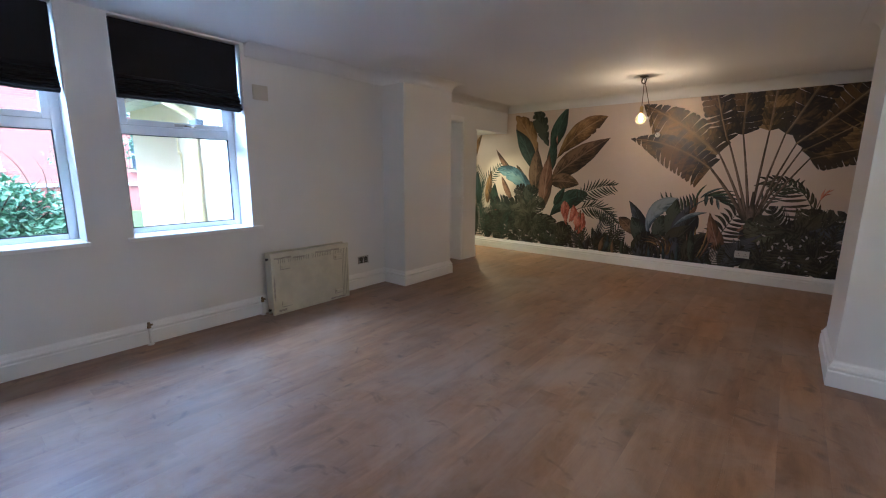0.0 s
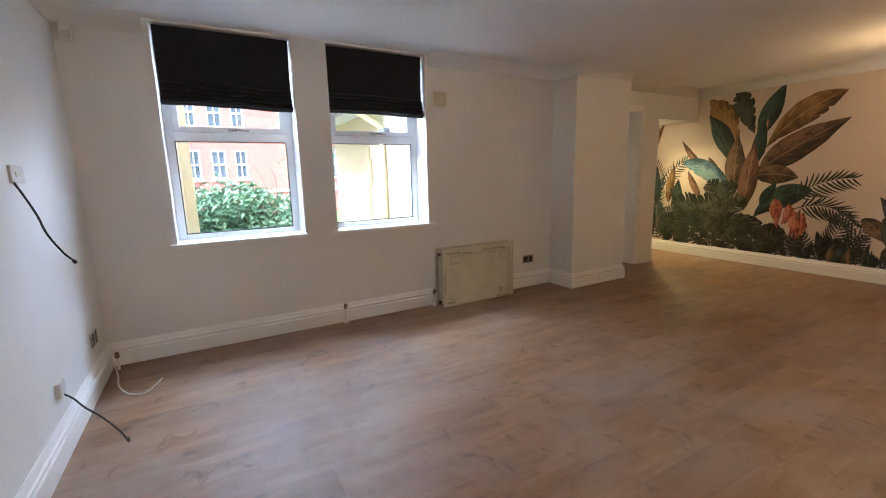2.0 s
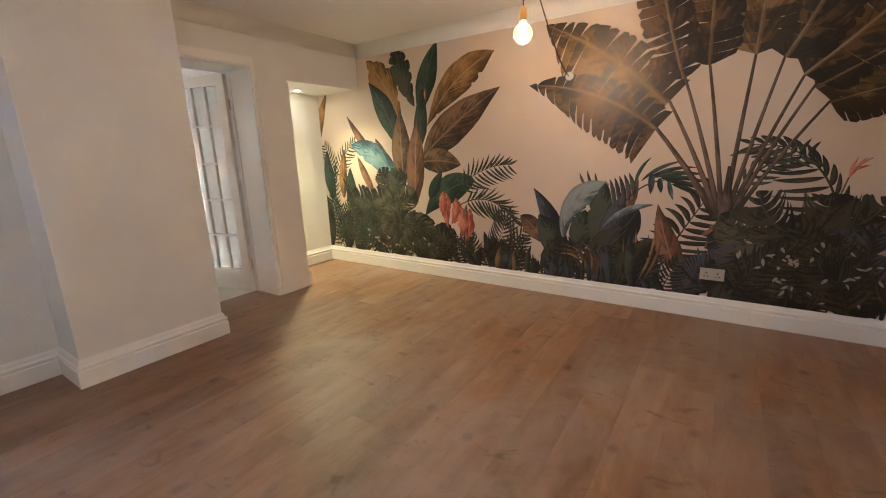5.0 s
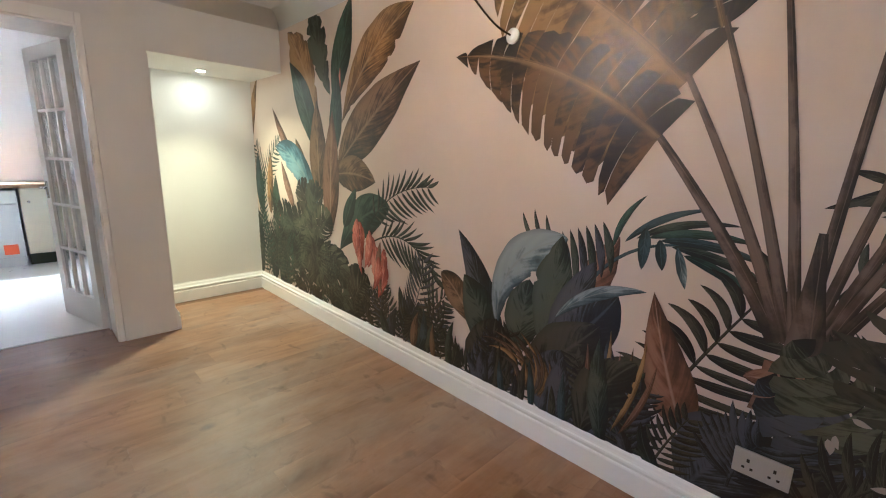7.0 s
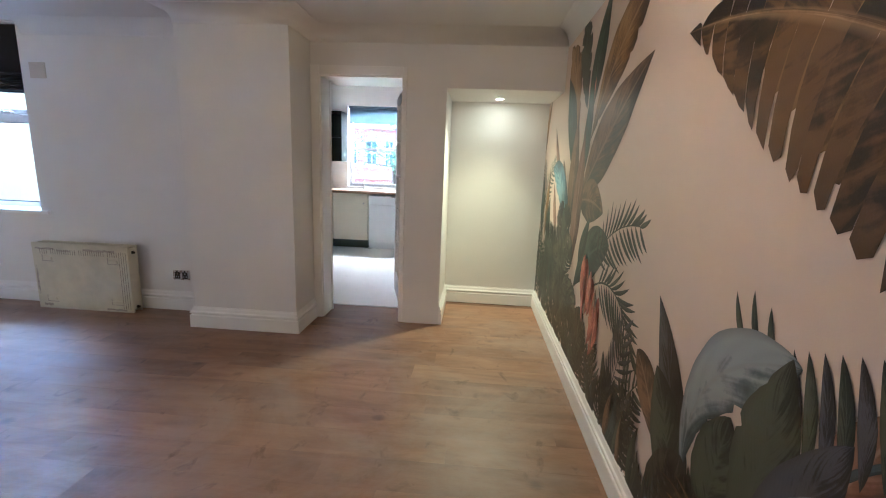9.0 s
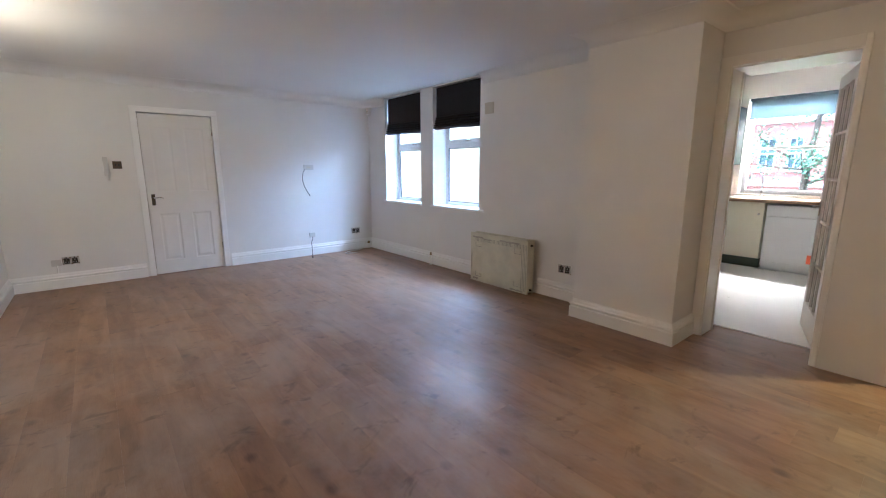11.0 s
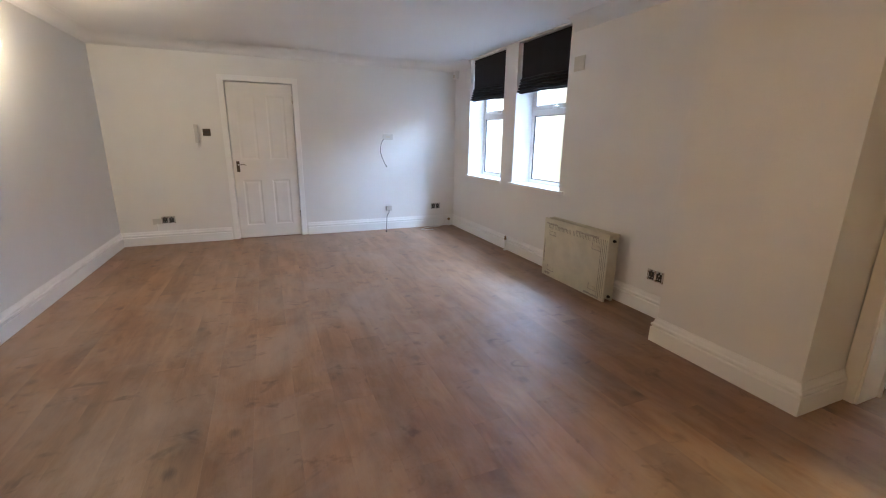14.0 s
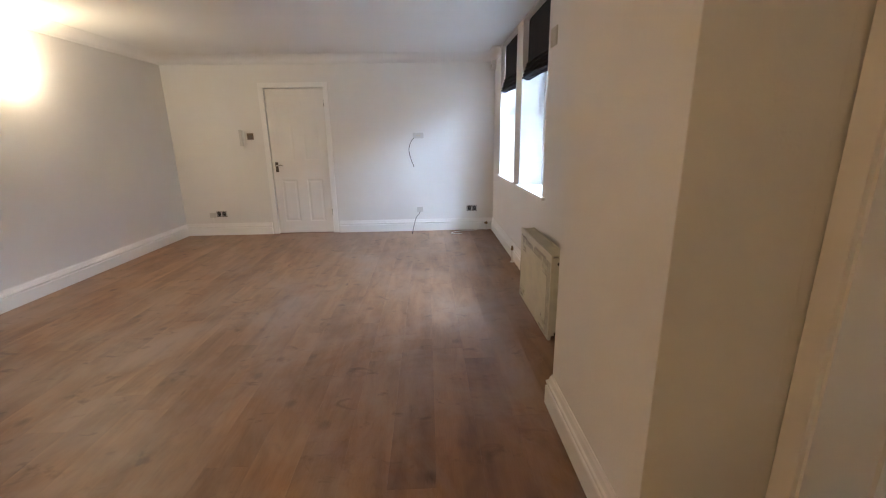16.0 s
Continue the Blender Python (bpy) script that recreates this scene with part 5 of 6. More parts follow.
frond(fan, UMBER, (0.86, 0.72), (1.16, 1.00), -0.2, 9, 0.16, 0.022, 0.1, 123)
fan.done("painted_fan_palm", "painted brown banana-leaved fan palm")

# near undergrowth along the foot
nr = Sheet()
blade(nr, RUST, (-0.12, 0.34), (-0.275, 0.83), 0.17, 0.05, 0.32, 1.0, seed=130)
rng = random.Random(21)
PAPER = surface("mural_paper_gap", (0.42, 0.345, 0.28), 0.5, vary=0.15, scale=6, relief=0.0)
# broad dark leaves that close the foot of the picture
for k, (x, z, dx, dz, wd, mat) in enumerate(((-3.05, 0.14, -0.04, 0.52, 0.40, OLIVE), (-2.80, 0.14, 0.04, 0.52, 0.46, DARKB), (-2.50, 0.14, 0.03, 0.50, 0.44, DARKB), (-2.26, 0.12, 0.08, 0.44, 0.32, DARKB), (-3.38, 0.12, 0.0, 0.50, 0.26, DEEPG),
                                           (0.28, 0.22, 0.44, 0.34, 0.40, DARKB), (0.46, 0.16, 0.58, 0.42, 0.46, DARKB), (0.10, 0.12, 0.44, 0.40, 0.44, DARKB), (0.82, 0.12, 0.24, 0.50, 0.42, DARKB), (-0.10, 0.12, 0.14, 0.32, 0.30, DUSK), (0.62, 0.20, 0.02, 0.60, 0.40, DARKB))):
    blade(nr, mat, (x, z), (x + dx, z + dz), wd, 0.05 * (-1) ** k, 0.5, 0.6, torn=0.25, notches=4, seed=700 + k)
# dark split leaves under the broad-leaved plant, hanging out from one heart
for k in range(13):
    a = radians(205 - 18 * k + rng.uniform(-8, 8)) if k < 9 else radians(225 + 27 * (k - 8))
    r0 = 0.04 + 0.16 * (k % 2)
    x, z = -2.80 + 1.4 * r0 * math.cos(a), 0.56 + r0 * math.sin(a)
    ln = rng.uniform(0.38, 0.50)
    split_leaf(nr, (OLIVE, DARKB, OLIVE, DEEPG)[k % 4], (x, z), (x + 1.15 * ln * math.cos(a), z + 0.85 * ln * math.sin(a)), 0.14, 0.14, 0.20 * (1 if math.cos(a) > 0 else -1), 8, 0.34, 0.75, 0.10, 0.4, 131 + k)
for k in range(7):
    x = -3.25 + 0.17 * k
    frond(nr, (OLIVE, DEEPG)[k % 2], (x, 0.12), (x + rng.uniform(-0.25, 0.25), rng.uniform(0.42, 0.62)), rng.uniform(-0.4, 0.4), 10, 0.13, 0.018, 0.2, 460 + k)
for k in range(9):
    x = rng.uniform(-3.85, -3.1)
    frond(nr, (OLIVE, DEEPG, DARKB)[k % 3], (x, rng.uniform(0.12, 0.3)), (x + rng.uniform(-0.3, 0.3), rng.uniform(0.5, 0.78)), rng.uniform(-0.3, 0.3), 11, 0.15, 0.020, 0.2, 400 + k)
# light palm tufts beside the alcove wall
for k, (x, z, dx, dz) in enumerate(((-3.62, 0.22, -0.18, 0.52), (-3.50, 0.20, 0.10, 0.50), (-3.76, 0.55, 0.02, 0.55), (-3.42, 0.48, -0.14, 0.46), (-3.30, 0.20, 0.14, 0.40))):
    palm(nr, (GREEN, DEEPG)[k % 2], ((x, z), (x + 0.2 * dx, z + 0.7 * dz), (x + dx, z + dz)), 12, (150, 0.15, 110, 0.09, 0.2), (20, 0.15, 60, 0.09, -0.2), 0.018, 470 + k)
# low fronds and blades in the middle
for k in range(26):
    x = -2.15 + k * 0.078 + rng.uniform(-0.05, 0.05)
    frond(nr, (DUSK, DARKB, DARKB, DEEPG)[k % 4], (x, 0.12), (x + rng.uniform(-0.28, 0.28), rng.uniform(0.30, 0.50)), rng.uniform(-0.35, 0.35), 9, 0.13, 0.020, 0.22, 430 + k)
for k in range(20):
    x = rng.uniform(-2.0, -0.05)
    blade(nr, rng.choice((DUSK, DEEPG, TEAL, UMBER, OLIVE)), (x, 0.12), (x + rng.uniform(-0.12, 0.12), rng.uniform(0.26, 0.44)), rng.uniform(0.035, 0.085), rng.uniform(-0.25, 0.25), 0.4, 0.85, seed=300 + k)
# heavy split leaves under the fan palm, drooping out from two hearts
for k in range(16):
    hx, hz = ((0.56, 0.60), (0.98, 0.52))[k % 2]
    a = radians(205 - 31 * (k // 2) + rng.uniform(-9, 9)) if k < 14 else radians(250 + 40 * (k - 14))
    x, z = hx + 0.05 * math.cos(a), hz + 0.04 * math.sin(a)
    ln = rng.uniform(0.44, 0.60)
    split_leaf(nr, (DARKB, DARKB, DUSK, DARKB, OLIVE)[k % 5], (x, z), (x + ln * math.cos(a), z + 0.62 * ln * math.sin(a)), 0.165, 0.165, 0.26 * (1 if math.cos(a) > 0 else -1) * -1, 8, 0.42, 0.7, 0.10, 0.4, 160 + k)
for k in range(14):
    x = rng.uniform(0.0, 1.1)
    frond(nr, (DUSK, DARKB, DARKB)[k % 3], (x, rng.uniform(0.12, 0.35)), (x + rng.uniform(-0.4, 0.4), rng.uniform(0.40, 0.72)), rng.uniform(-0.35, 0.35), 10, 0.19, 0.026, 0.15, 480 + k)
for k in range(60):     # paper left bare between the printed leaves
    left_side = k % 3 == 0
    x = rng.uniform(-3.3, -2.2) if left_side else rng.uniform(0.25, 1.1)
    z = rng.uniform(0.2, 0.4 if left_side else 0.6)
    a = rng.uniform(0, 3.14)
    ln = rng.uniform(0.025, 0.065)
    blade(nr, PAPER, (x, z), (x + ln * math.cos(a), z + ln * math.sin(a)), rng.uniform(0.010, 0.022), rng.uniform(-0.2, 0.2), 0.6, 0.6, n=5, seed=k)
for k in range(16):     # a fountain of ochre grass
    s = k / 15
    blade(nr, (UMBER, OCHRE, STEMP, UMBER)[k % 4], (-0.84 + 0.14 * s, 0.22), (-1.07 + 0.40 * s + 0.03 * (k % 3), 0.40 + 0.10 * math.sin(3 * s) - 0.05 * (k % 3)), 0.026, -0.75 + 0.45 * s, 0.45, 0.8, n=16, seed=75 + k)
for k in range(7):
    blade(nr, (RUST, UMBER, OCHRE)[k % 3], (-0.52 + 0.03 * k, 0.22), (-0.50 + 0.045 * k, 0.56 + 0.04 * (k % 3)), 0.024, -0.10, 0.45, 0.8, n=14, seed=86 + k)
blade(nr, DARKB, (-0.50, 0.12), (-0.30, 0.54), 0.20, 0.20, 0.5, 0.8, torn=0.3, notches=4, seed=770)
blade(nr, DEEPG, (-0.40, 0.12), (-0.45, 0.60), 0.09, 0.05, 0.45, 0.9, seed=771)
blade(nr, DUSK, (-0.62, 0.12), (-0.60, 0.46), 0.12, 0.05, 0.45, 0.9, seed=772)
for k in range(9):      # slim upright leaves at the foot
    x = -1.02 + 0.055 * k
    blade(nr, (DUSK, DARKB, TEAL)[k % 3], (x, 0.12), (x + 0.03 * math.sin(2.3 * k), 0.34 + 0.06 * math.sin(1.7 * k)), 0.04, 0.05 * (-1) ** k, 0.4, 0.85, n=12, seed=760 + k)
for k, (x, z, hh, wd) in enumerate(((-2.16, 0.58, 0.30, 0.10), (-2.10, 0.55, 0.27, 0.09), (-2.13, 0.50, 0.20, 0.06), (-1.95, 0.38, 0.28, 0.11), (-1.90, 0.40, 0.36, 0.06), (-2.00, 0.42, 0.24, 0.08))):
    blade(nr, RUST if k == 4 else CORAL, (x, z), (x + (0.06 if k % 2 else -0.02), z + hh), wd, 0.16 * (-1) ** k, 0.55, 0.8, torn=0.3, notches=3, seed=740 + k)
nr.done("painted_foreground", "painted dark leaves along the foot of the mural")

# ---- fittings and loose things ----
def socket(name, place, facing, width, label, insert=BLACK, plate=STEEL, gangs=2, category="socket", group=""):
    """A wall socket plate; facing is the turn about z at which its face looks along -y of its own."""
    t = thing(name, pose(*place, 0, 0, facing), label, category, group)
    hw, hh = width / 2, 0.043
    part("plate", boxes((-hw, hw, -0.009, 0, -hh, hh), bevel=0.003), plate, t)
    for g in range(gangs):
        cx = (g - (gangs - 1) / 2) * (width / max(gangs, 1)) * 0.92
        sock = part("insert", boxes((cx - 0.024, cx + 0.024, -0.0105, -0.008, -0.034, 0.026), bevel=0.001), insert, t)
        part("pin_holes", boxes((cx - 0.004, cx + 0.004, -0.0115, -0.0105, 0.004, 0.016), (cx - 0.015, cx - 0.007, -0.0115, -0.0105, -0.02, -0.012), (cx + 0.007, cx + 0.015, -0.0115, -0.0105, -0.02, -0.012)), STEEL if insert is BLACK else BLACK, sock)
        part("rocker", boxes((cx - 0.006, cx + 0.006, -0.013, -0.009, 0.027, 0.040), bevel=0.001), insert, t)
    return t


PALE = surface("pale_steel", (0.50, 0.47, 0.42), 0.35, 0.3, relief=0.0)
socket("wall_socket", (W, 3.805, 0.315), 90, 0.148, "brushed steel double socket with black inserts on the window wall", group="steel wall sockets")
socket("wall_socket", (-2.896, S, 0.312), 180, 0.148, "brushed steel double socket with black inserts in the corner", group="steel wall sockets")
socket("wall_socket", (0.63, S, 0.300), 180, 0.148, "brushed steel double socket with black inserts by the door", group="steel wall sockets")
socket("wall_socket", (0.111, N - 0.008, 0.337), 0, 0.150, "pale double socket with dark pin holes on the mural", insert=PALE, plate=PALE, group="steel wall sockets")

t = thing("blank_plate", pose(0.752, S, 0.285, 0, 0, 180), "white plastic cable outlet plate on the wall", "plate")
part("plate", boxes((-0.043, 0.043, -0.009, 0, -0.035, 0.035), bevel=0.003), PLATEGREY, t)
part("cable_stub", tube(bmesh.new(), [(0.0, -0.006, -0.03), (0.003, -0.02, -0.06), (0.0, -0.012, -0.11)], 0.006, 8), PLASTIC, t, "white cable stub")

t = thing("light_switch", pose(0.098, S, 1.346, 0, 0, 180), "brushed steel light switch with black rockers", "switch")
part("plate", boxes((-0.042, 0.042, -0.008, 0, -0.042, 0.042), bevel=0.003), BRONZE, t)
for cx in (-0.014, 0.014):
    part("rocker", boxes((cx - 0.007, cx + 0.007, -0.012, -0.007, -0.012, 0.014), bevel=0.001), BLACK, t)

t = thing("intercom_handset", pose(0.205, S, 1.19, 0, 0, 180), "white plastic door intercom handset on the wall", "intercom")
part("cradle", boxes((-0.030, 0.030, -0.028, 0, 0.035, 0.225), bevel=0.008), PLASTIC, t)
bm = boxes((-0.022, 0.022, -0.058, -0.030, 0.03, 0.085), (-0.022, 0.022, -0.058, -0.030, 0.19, 0.245), bevel=0.008)
box(bm, -0.018, 0.018, -0.062, -0.042, 0.075, 0.20, bevel=0.007)
part("handset", bm, PLATEGREY, t)
bm = bmesh.new()
tube(bm, [(0.01 + 0.012 * math.cos(k * 1.4), -0.02 + 0.012 * math.sin(k * 1.4), 0.04 - 0.0022 * k) for k in range(28)], 0.003, 6)
part("coiled_cord", bm, PLASTIC, t, "white coiled cord")

t = thing("aerial_plate", pose(-2.160, S, 1.325, 0, 0, 180), "white aerial outlet plate with a loose black cable", "outlet")
part("plate", boxes((-0.074, 0.074, -0.012, 0, -0.038, 0.038), bevel=0.004), PLATEGREY, t)
part("sockets", boxes((-0.03, 0.03, -0.014, -0.012, -0.012, 0.012)), VENT, t)
bm = bmesh.new()
tube(bm, [(-0.062, -0.010, -0.034), (-0.10, -0.04, -0.08), (-0.128, -0.08, -0.17), (-0.118, -0.10, -0.26), (-0.09, -0.135, -0.35), (-0.068, -0.160, -0.392)], 0.0045, 8)
tube(bm, [(-0.068, -0.160, -0.392), (-0.072, -0.168, -0.405)], 0.0075, 8)
part("cable", bm, BLACK, t, "loose black cable")
t = thing("aerial_plate", pose(-2.157, S, 0.310, 0, 0, 180), "small white outlet plate with a black cable to the floor", "outlet")
part("plate", boxes((-0.043, 0.043, -0.020, 0, -0.036, 0.036), bevel=0.004), PLATEGREY, t)
bm = bmesh.new()
tube(bm, [(0.0, -0.015, -0.028), (-0.015, -0.055, -0.06), (-0.055, -0.10, -0.10), (-0.075, -0.16, -0.16), (-0.100, -0.225, -0.245), (-0.110, -0.25, -0.300)], 0.0045, 8)
tube(bm, [(-0.110, -0.25, -0.280), (-0.112, -0.255, -0.303)], 0.007, 8)
part("cable", bm, BLACK, t, "loose black cable")

t = thing("motion_sensor", pose(-3.165, 0.075, 2.20, 0, 0, 0), "small white alarm sensor high in the corner", "sensor")
part("body", boxes((-0.034, 0.026, -0.032, 0.032, -0.055, 0.055), bevel=0.012), PLASTIC, t)
part("lens", boxes((0.022, 0.030, -0.022, 0.022, -0.04, 0.005), bevel=0.006), VENT, t)

t = thing("air_vent", pose(W, 2.715, 1.972, 0, 0, 90), "beige plastic wall vent beside the window", "vent")
part("frame", boxes((-0.068, 0.068, -0.010, 0, -0.062, 0.062), bevel=0.004), VENT, t)
for k in range(7):
    part("slat", boxes((-0.058, 0.058, -0.014, -0.009, -0.052 + k * 0.0155, -0.044 + k * 0.0155)), VENT, t)

# panel radiator taken off its brackets, standing on the floor with its back to the room
t = thing("radiator", pose(-3.135, 2.615, 0.0, 0, 0, 0), "yellowed old panel radiator standing detached on the floor", "radiator")
RL, RD, RH = 0.855, 0.105, 0.575
part("panel", boxes((RD - 0.022, RD, 0.0, RL, 0.0, RH - 0.03), bevel=0.007), RADIATOR, t)
part("panel", boxes((0.0, 0.022, 0.0, RL, 0.0, RH - 0.03), bevel=0.007), RADIATOR, t)
part("side_cover", boxes((0.018, RD - 0.018, 0.002, 0.016, 0.03, RH - 0.02), bevel=0.003), RADIATOR, t)
part("side_cover", boxes((0.018, RD - 0.018, RL - 0.016, RL - 0.002, 0.03, RH - 0.02), bevel=0.003), RADIATOR, t)
bm = boxes((0.0, 0.012, 0.0, RL, RH - 0.032, RH), (RD - 0.012, RD, 0.0, RL, RH - 0.032, RH))
for k in range(40):
    y = 0.012 + k * (RL - 0.024) / 40
    box(bm, 0.012, RD - 0.012, y, y + 0.008, RH - 0.012, RH - 0.004)
part("top_grille", bm, RADIATOR, t)
bm = bmesh.new()
for k in range(32):
    y = 0.03 + k * (RL - 0.06) / 32
    box(bm, 0.026, RD - 0.026, y, y + 0.006, 0.04, RH - 0.04)
part("convector_fins", bm, GRIME_SHADE, t, "dusty convector fins")
for y in (0.10, RL - 0.17):
    for z in (0.075, 0.43):
        part("bracket_lug", boxes((RD, RD + 0.010, y, y + 0.075, z, z + 0.022), (RD, RD + 0.014, y, y + 0.075, z + 0.02, z + 0.026), bevel=0.002), RADIATOR, t)
for y in (-0.018, RL - 0.002):
    for z in (0.045, RH - 0.055):
        bm = bmesh.new()
        lathe(bm, [(0.013, 0.0), (0.013, 0.008), (0.009, 0.010), (0.009, 0.02)], (RD / 2, y, z), "y", 12)
        part("end_plug", bm, BLACK, t)
slot_mesh = None
for k in range(36):     # air slots along the top of the back panel, shade drawn as dark strips
    if k % 13 != 4:
        if slot_mesh is None:
            ob = part("air_slot", boxes((-0.001, 0.0012, 0, 0.004, 0, 0.042)), SLOT, t, "dark air slot")
            slot_mesh = ob.data
        else:
            ob = new("air_slot", slot_mesh)
            ob.parent = t
        ob.location = (RD, 0.07 + 0.0195 * k, 0.480)
for k in range(4):      # pressed flutes down the end of the panel, their shade drawn as dark strips
    y = RL - 0.022 - 0.020 * k
    part("flute", boxes((RD - 0.001, RD + 0.0012, y, y + 0.0035, 0.03, RH - 0.05)), SLOT, t, "dark strip painting the shade in a flute")
bm = bmesh.new()
for y in (0.095, RL - 0.175):   # shadow of the lugs, drawn as grey strips below and beside them
    for z in (0.068, 0.423):
        box(bm, RD + 0.0002, RD + 0.0022, y - 0.010, y + 0.09, z - 0.006, z - 0.001)
        box(bm, RD + 0.0002, RD + 0.0022, y - 0.010, y - 0.005, z - 0.001, z + 0.05)
part("lug_shadows", bm, GRIME_SHADE, t, "grey strips painting the lugs' shadow on the panel")
rng = random.Random(8)
bm = bmesh.new()
for y0, y1, z0, z1 in ((0.03, 0.20, 0.515, 0.536), (0.22, 0.34, 0.50, 0.522), (0.46, 0.74, 0.512, 0.538), (0.05, 0.13, 0.02, 0.05), (0.62, 0.80, 0.012, 0.032), (0.012, 0.03, 0.10, 0.40)):
    n = 10
    top, bot = [], []
    for i in range(n + 1):
        y = y0 + (y1 - y0) * i / n
        top.append(bm.verts.new((RD + 0.0006, y, z1 - rng.uniform(0, 0.35) * (z1 - z0))))
        bot.append(bm.verts.new((RD + 0.0006, y, z0 + rng.uniform(0, 0.35) * (z1 - z0))))
    for i in range(n):
        bm.faces.new((bot[i], bot[i + 1], top[i + 1], top[i]))
tagged(part("grime", bm, GRIME_SHADE, t, "grey grime left by old brackets"), kind="stuff")


def capped_pipe(x, y, height, label):
    t = thing("capped_pipe", (x, y, 0), label, "pipe", "capped radiator pipes")
    bm = bmesh.new()
    lathe(bm, [(0.022, 0.0), (0.020, 0.008), (0.010, 0.012)], (0, 0, 0), "z", 14)
    part("floor_collar", bm, PLASTIC, t, "white floor collar")
    part("pipe", tube(bmesh.new(), [(0, 0, 0.005), (0, 0, height - 0.05)], 0.0085, 10), PLASTIC, t, "white painted pipe")
    bm = bmesh.new()
    lathe(bm, [(0.011, 0.0), (0.014, 0.004), (0.014, 0.02), (0.011, 0.024), (0.012, 0.034), (0.008, 0.048)], (0, 0, height - 0.055), "z", 12)
    tube(bm, [(0, -0.004, height - 0.03), (0.012, 0.022, height - 0.028)], 0.008, 8)
    part("valve", bm, COPPER, t, "dull brass valve cap")


capped_pipe(-3.150, 1.685, 0.185, "capped heating pipe with a brass valve at the skirting")
capped_pipe(-3.150, 2.575, 0.175, "capped heating pipe beside the radiator")
t = thing("capped_pipe", (-3.10, 0.065, 0), "capped heating pipe in the corner", "pipe", "capped radiator pipes")
part("pipe", tube(bmesh.new(), [(0, 0, 0), (0, 0, 0.09)], 0.0085, 10), PLASTIC, t)
bm = bmesh.new()
lathe(bm, [(0.011, 0.0), (0.014, 0.004), (0.014, 0.02), (0.011, 0.024), (0.012, 0.04)], (0, 0, 0.085), "z", 12)
tube(bm, [(-0.02, 0, 0.105), (0.03, 0, 0.105)], 0.009, 8)
part("valve", bm, COPPER, t, "dull brass valve cap")
t = thing("loose_cable", (-3.0, 0.06, 0), "loose white cable curling on the floor in the corner", "cable")
bm = bmesh.new()
tube(bm, [(-0.06, -0.03, 0.12), (-0.02, 0.0, 0.05), (0.05, 0.02, 0.008), (0.22, 0.05, 0.006), (0.37, 0.12, 0.006), (0.41, 0.20, 0.006), (0.35, 0.25, 0.012), (0.27, 0.285, 0.02)], 0.005, 8)
part("cable", bm, PLASTIC, t)

# ---- lamps ----
BX, BY, BZ = -0.914, 5.916, 1.905
t = thing("pendant_lamp", (BX, BY, H), "bare amber filament bulb hanging from a brass holder on twisted cable", "lamp")
bm = bmesh.new()
lathe(bm, [(0.045, -0.002), (0.043, -0.008), (0.012, -0.012)], (0, 0, 0), "z", 20)
part("ceiling_hook", bm, BRONZE, t)
bm = bmesh.new()
tube(bm, [(0.022 * math.cos(a), 0.006 * math.sin(3 * a), -0.045 + 0.032 * math.sin(a)) for a in (k * 0.5 for k in range(27))], 0.006, 8)
part("cable_coil", bm, BRONZE, t, "twisted brown fabric cable wound round the hook")
zb = BZ - H
bm = bmesh.new()
tube(bm, [(0, 0, -0.06), (0.003, 0.0, -0.18), (0, 0, zb + 0.12)], 0.0035, 8)
part("drop_cable", bm, BRONZE, t)
bm = bmesh.new()
lathe(bm, [(0.006, 0.135), (0.018, 0.125), (0.020, 0.10), (0.020, 0.075), (0.022, 0.072), (0.022, 0.060), (0.016, 0.055)], (0, 0, zb), "z", 20)
part("lampholder", bm, BRASS, t, "brass lampholder", True)
bm = bmesh.new()
prof = [(0.014, 0.062), (0.018, 0.052), (0.036, 0.034), (0.051, 0.014), (0.056, -0.008), (0.051, -0.032), (0.037, -0.051), (0.017, -0.062), (0.002, -0.064)]
lathe(bm, prof, (0, 0, zb), "z", 28)
ob = part("bulb", bm, BULBGLASS, t, "amber glass bulb", True)
ob.visible_shadow = False
bm = bmesh.new()
for k in range(6):
    a = k * math.pi / 3
    tube(bm, [(0.006 * math.cos(a), 0.006 * math.sin(a), zb + 0.035), (0.013 * math.cos(a), 0.013 * math.sin(a), zb), (0.008 * math.cos(a), 0.008 * math.sin(a), zb - 0.032)], 0.0016, 6)
ob = part("filament", bm, FILAMENT, t, "glowing filaments")
ob.visible_shadow = False
t2 = thing("wall_cable_plate", pose(-0.965, N - 0.006, 1.80, 0, 0, 0), "white round cable plate on the mural feeding the pendant", "cable plate")
bm = bmesh.new()
lathe(bm, [(0.032, 0.0), (0.032, -0.008), (0.018, -0.02), (0.006, -0.024)], (0, 0, 0), "y", 20)
part("plate", bm, PLASTIC, t2)
bm = bmesh.new()
tube(bm, [(0.0, -0.02, 0.0), (0.005, -0.18, 0.035), (0.02, -0.5, 0.20), (0.04, -0.85, 0.42), (0.051, -1.03, 0.52)], 0.004, 8)
part("supply_cable", bm, BRONZE, t2, "brown fabric cable swagged to the ceiling hook")

t = thing("recessed_downlight", (-3.66, 6.49, 1.93), "lit recessed downlight in the alcove ceiling", "lamp")
bm = bmesh.new()
lathe(bm, [(0.042, -0.001), (0.042, -0.006), (0.030, -0.008), (0.028, -0.003)], (0, 0, 0), "z", 24)
part("rim", bm, GLOSS, t)
bm = bmesh.new()
lathe(bm, [(0.027, -0.0075), (0.027, -0.0085)], (0, 0, 0), "z", 24)
part("lens", bm, LAMPGLOW, t, "glowing lens").visible_shadow = False

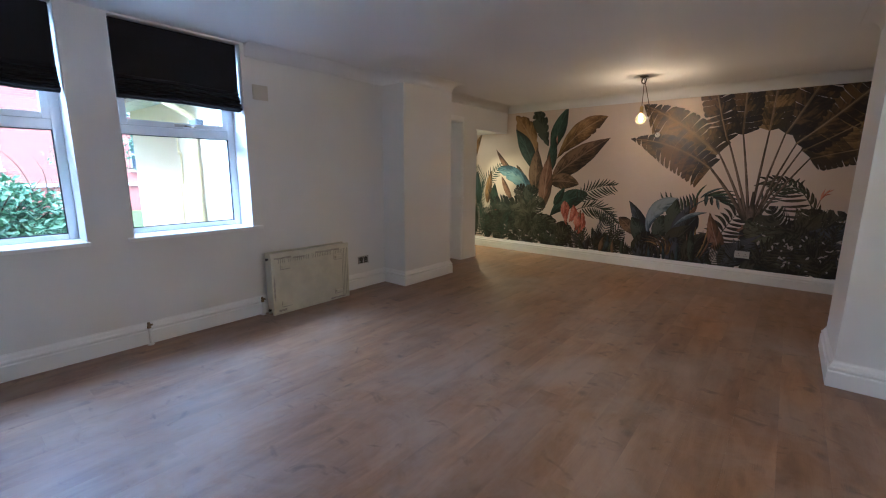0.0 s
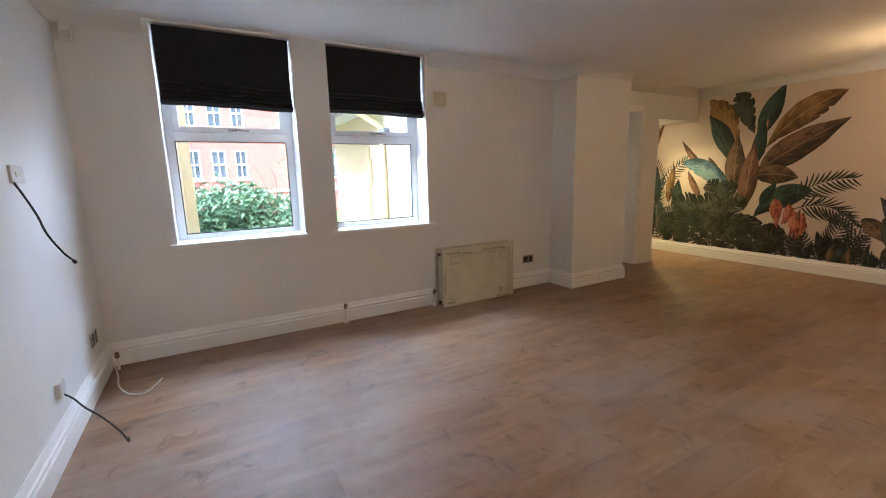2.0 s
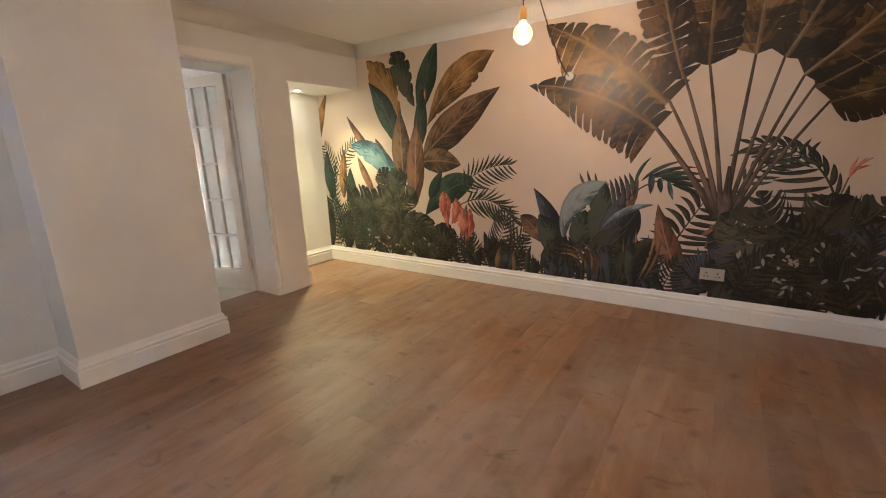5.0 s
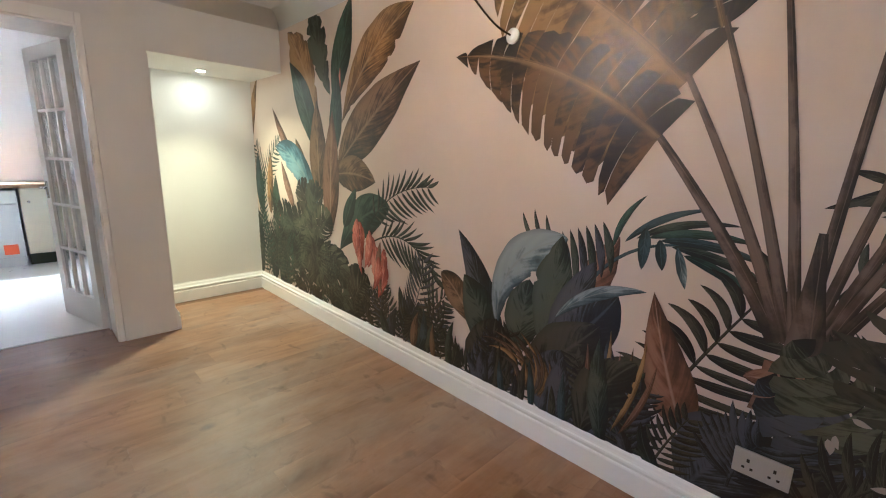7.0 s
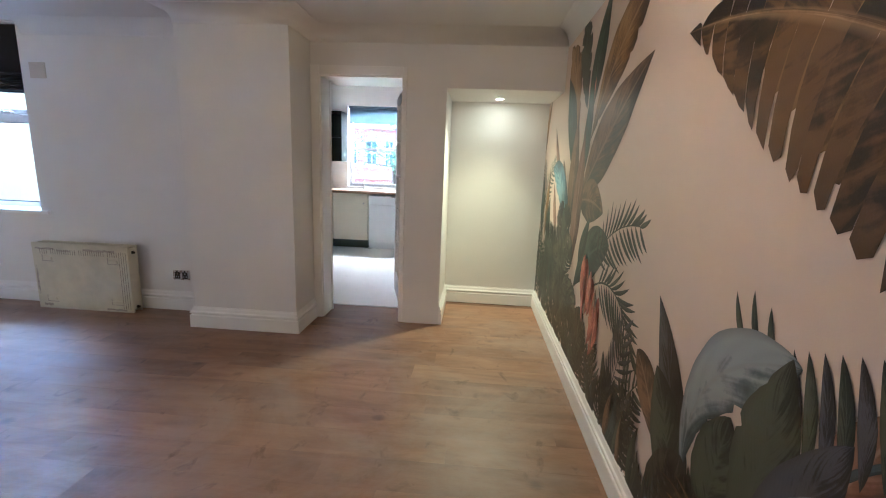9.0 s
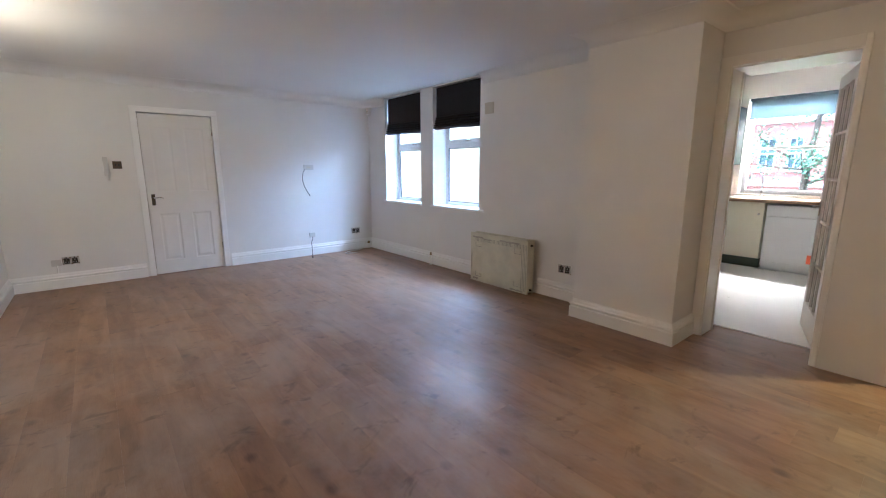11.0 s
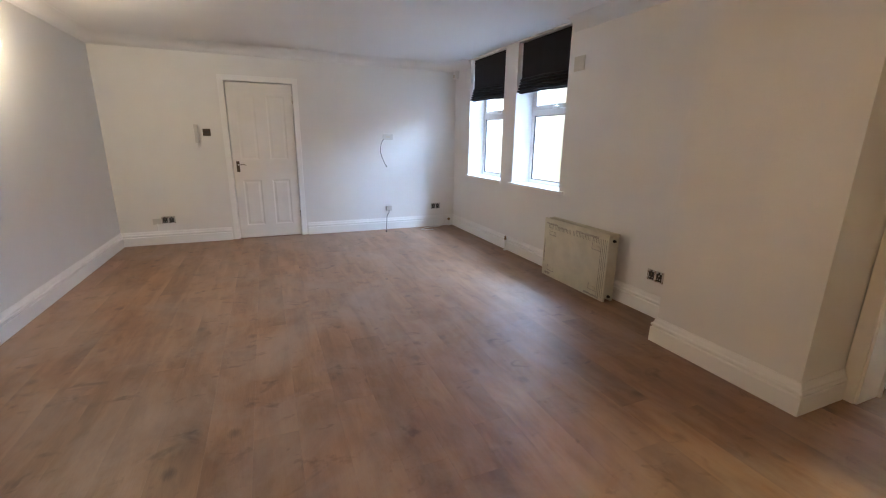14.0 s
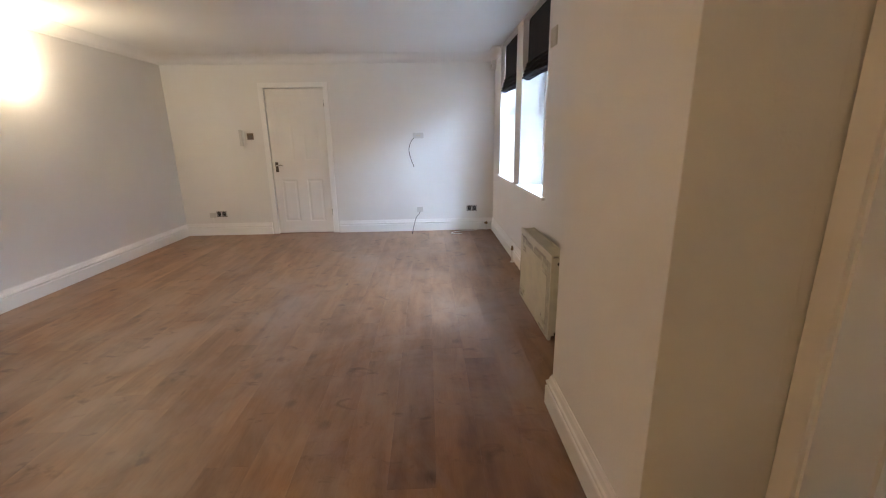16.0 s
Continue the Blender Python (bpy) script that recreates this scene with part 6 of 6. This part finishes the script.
t = thing("wall_light", (E, 2.12, 1.86), "lit square frosted-glass uplighter on the wall", "lamp")
part("backplate", boxes((-0.014, 0, -0.06, 0.06, 0.04, 0.16), bevel=0.003), STEEL, t)
WLx, WLy, WLz = 0.10, 0.115, 0.20
part("shade", boxes((-WLx, -WLx + 0.006, -WLy, WLy, 0, WLz), (-WLx + 0.006, -0.014, -WLy, -WLy + 0.006, 0, WLz), (-WLx + 0.006, -0.014, WLy - 0.006, WLy, 0, WLz), (-WLx + 0.006, -0.014, -WLy + 0.006, WLy - 0.006, 0, 0.006)), SHADEGLOW, t, "glowing frosted shade").visible_shadow = False

# ---- floor planks ----
setting("floor", boxes((-3.60, E + 0.1, -0.26, N + 0.1, -0.12, -0.006), (-3.95, -3.60, 6.0, N + 0.1, -0.12, -0.006)), SUBFLOOR, "brown oak-effect vinyl plank floor", "floor")
floor_ob = bpy.data.objects["floor"]
PW, PL = 0.19, 1.22


def plank_mesh(wd, ln):
    bm = bmesh.new()
    g, e = 0.0001, 0.0004
    top = [(g + e, g + e), (wd - g - e, g + e), (wd - g - e, ln - g - e), (g + e, ln - g - e)]
    mid = [(g, g), (wd - g, g), (wd - g, ln - g), (g, ln - g)]
    vt = [bm.verts.new((x, y, 0.0)) for x, y in top]
    vm = [bm.verts.new((x, y, -0.0003)) for x, y in mid]
    vb = [bm.verts.new((x, y, -0.005)) for x, y in mid]
    bm.faces.new(vt)
    for i in range(4):
        j = (i + 1) % 4
        bm.faces.new((vm[i], vm[j], vt[j], vt[i]))
        bm.faces.new((vb[i], vb[j], vm[j], vm[i]))
    bmesh.ops.recalc_face_normals(bm, faces=bm.faces)
    me = bpy.data.meshes.new("plank")
    bm.to_mesh(me)
    bm.free()
    me.materials.append(PLANK)
    return me


PLANKS = {}
rng = random.Random(4)
nx = 0
x = E - 26 * PW
while x < E:
    lo = 6.02 if x < -3.7 else (5.0 if x < KX - 0.1 else 0.0)
    y = lo - (rng.choice((0.0, 0.41, 0.82)) + 0.13 * (nx % 3))
    while y < N:
        a, b = max(y, lo), min(y + PL, N)
        if b - a > 0.02:
            key = round(b - a, 3)
            if key not in PLANKS:
                PLANKS[key] = plank_mesh(PW, key)
            p = new("plank", PLANKS[key])
            p.location = (x, a, 0)
            p.parent = floor_ob
        y += PL
    x += PW
    nx += 1
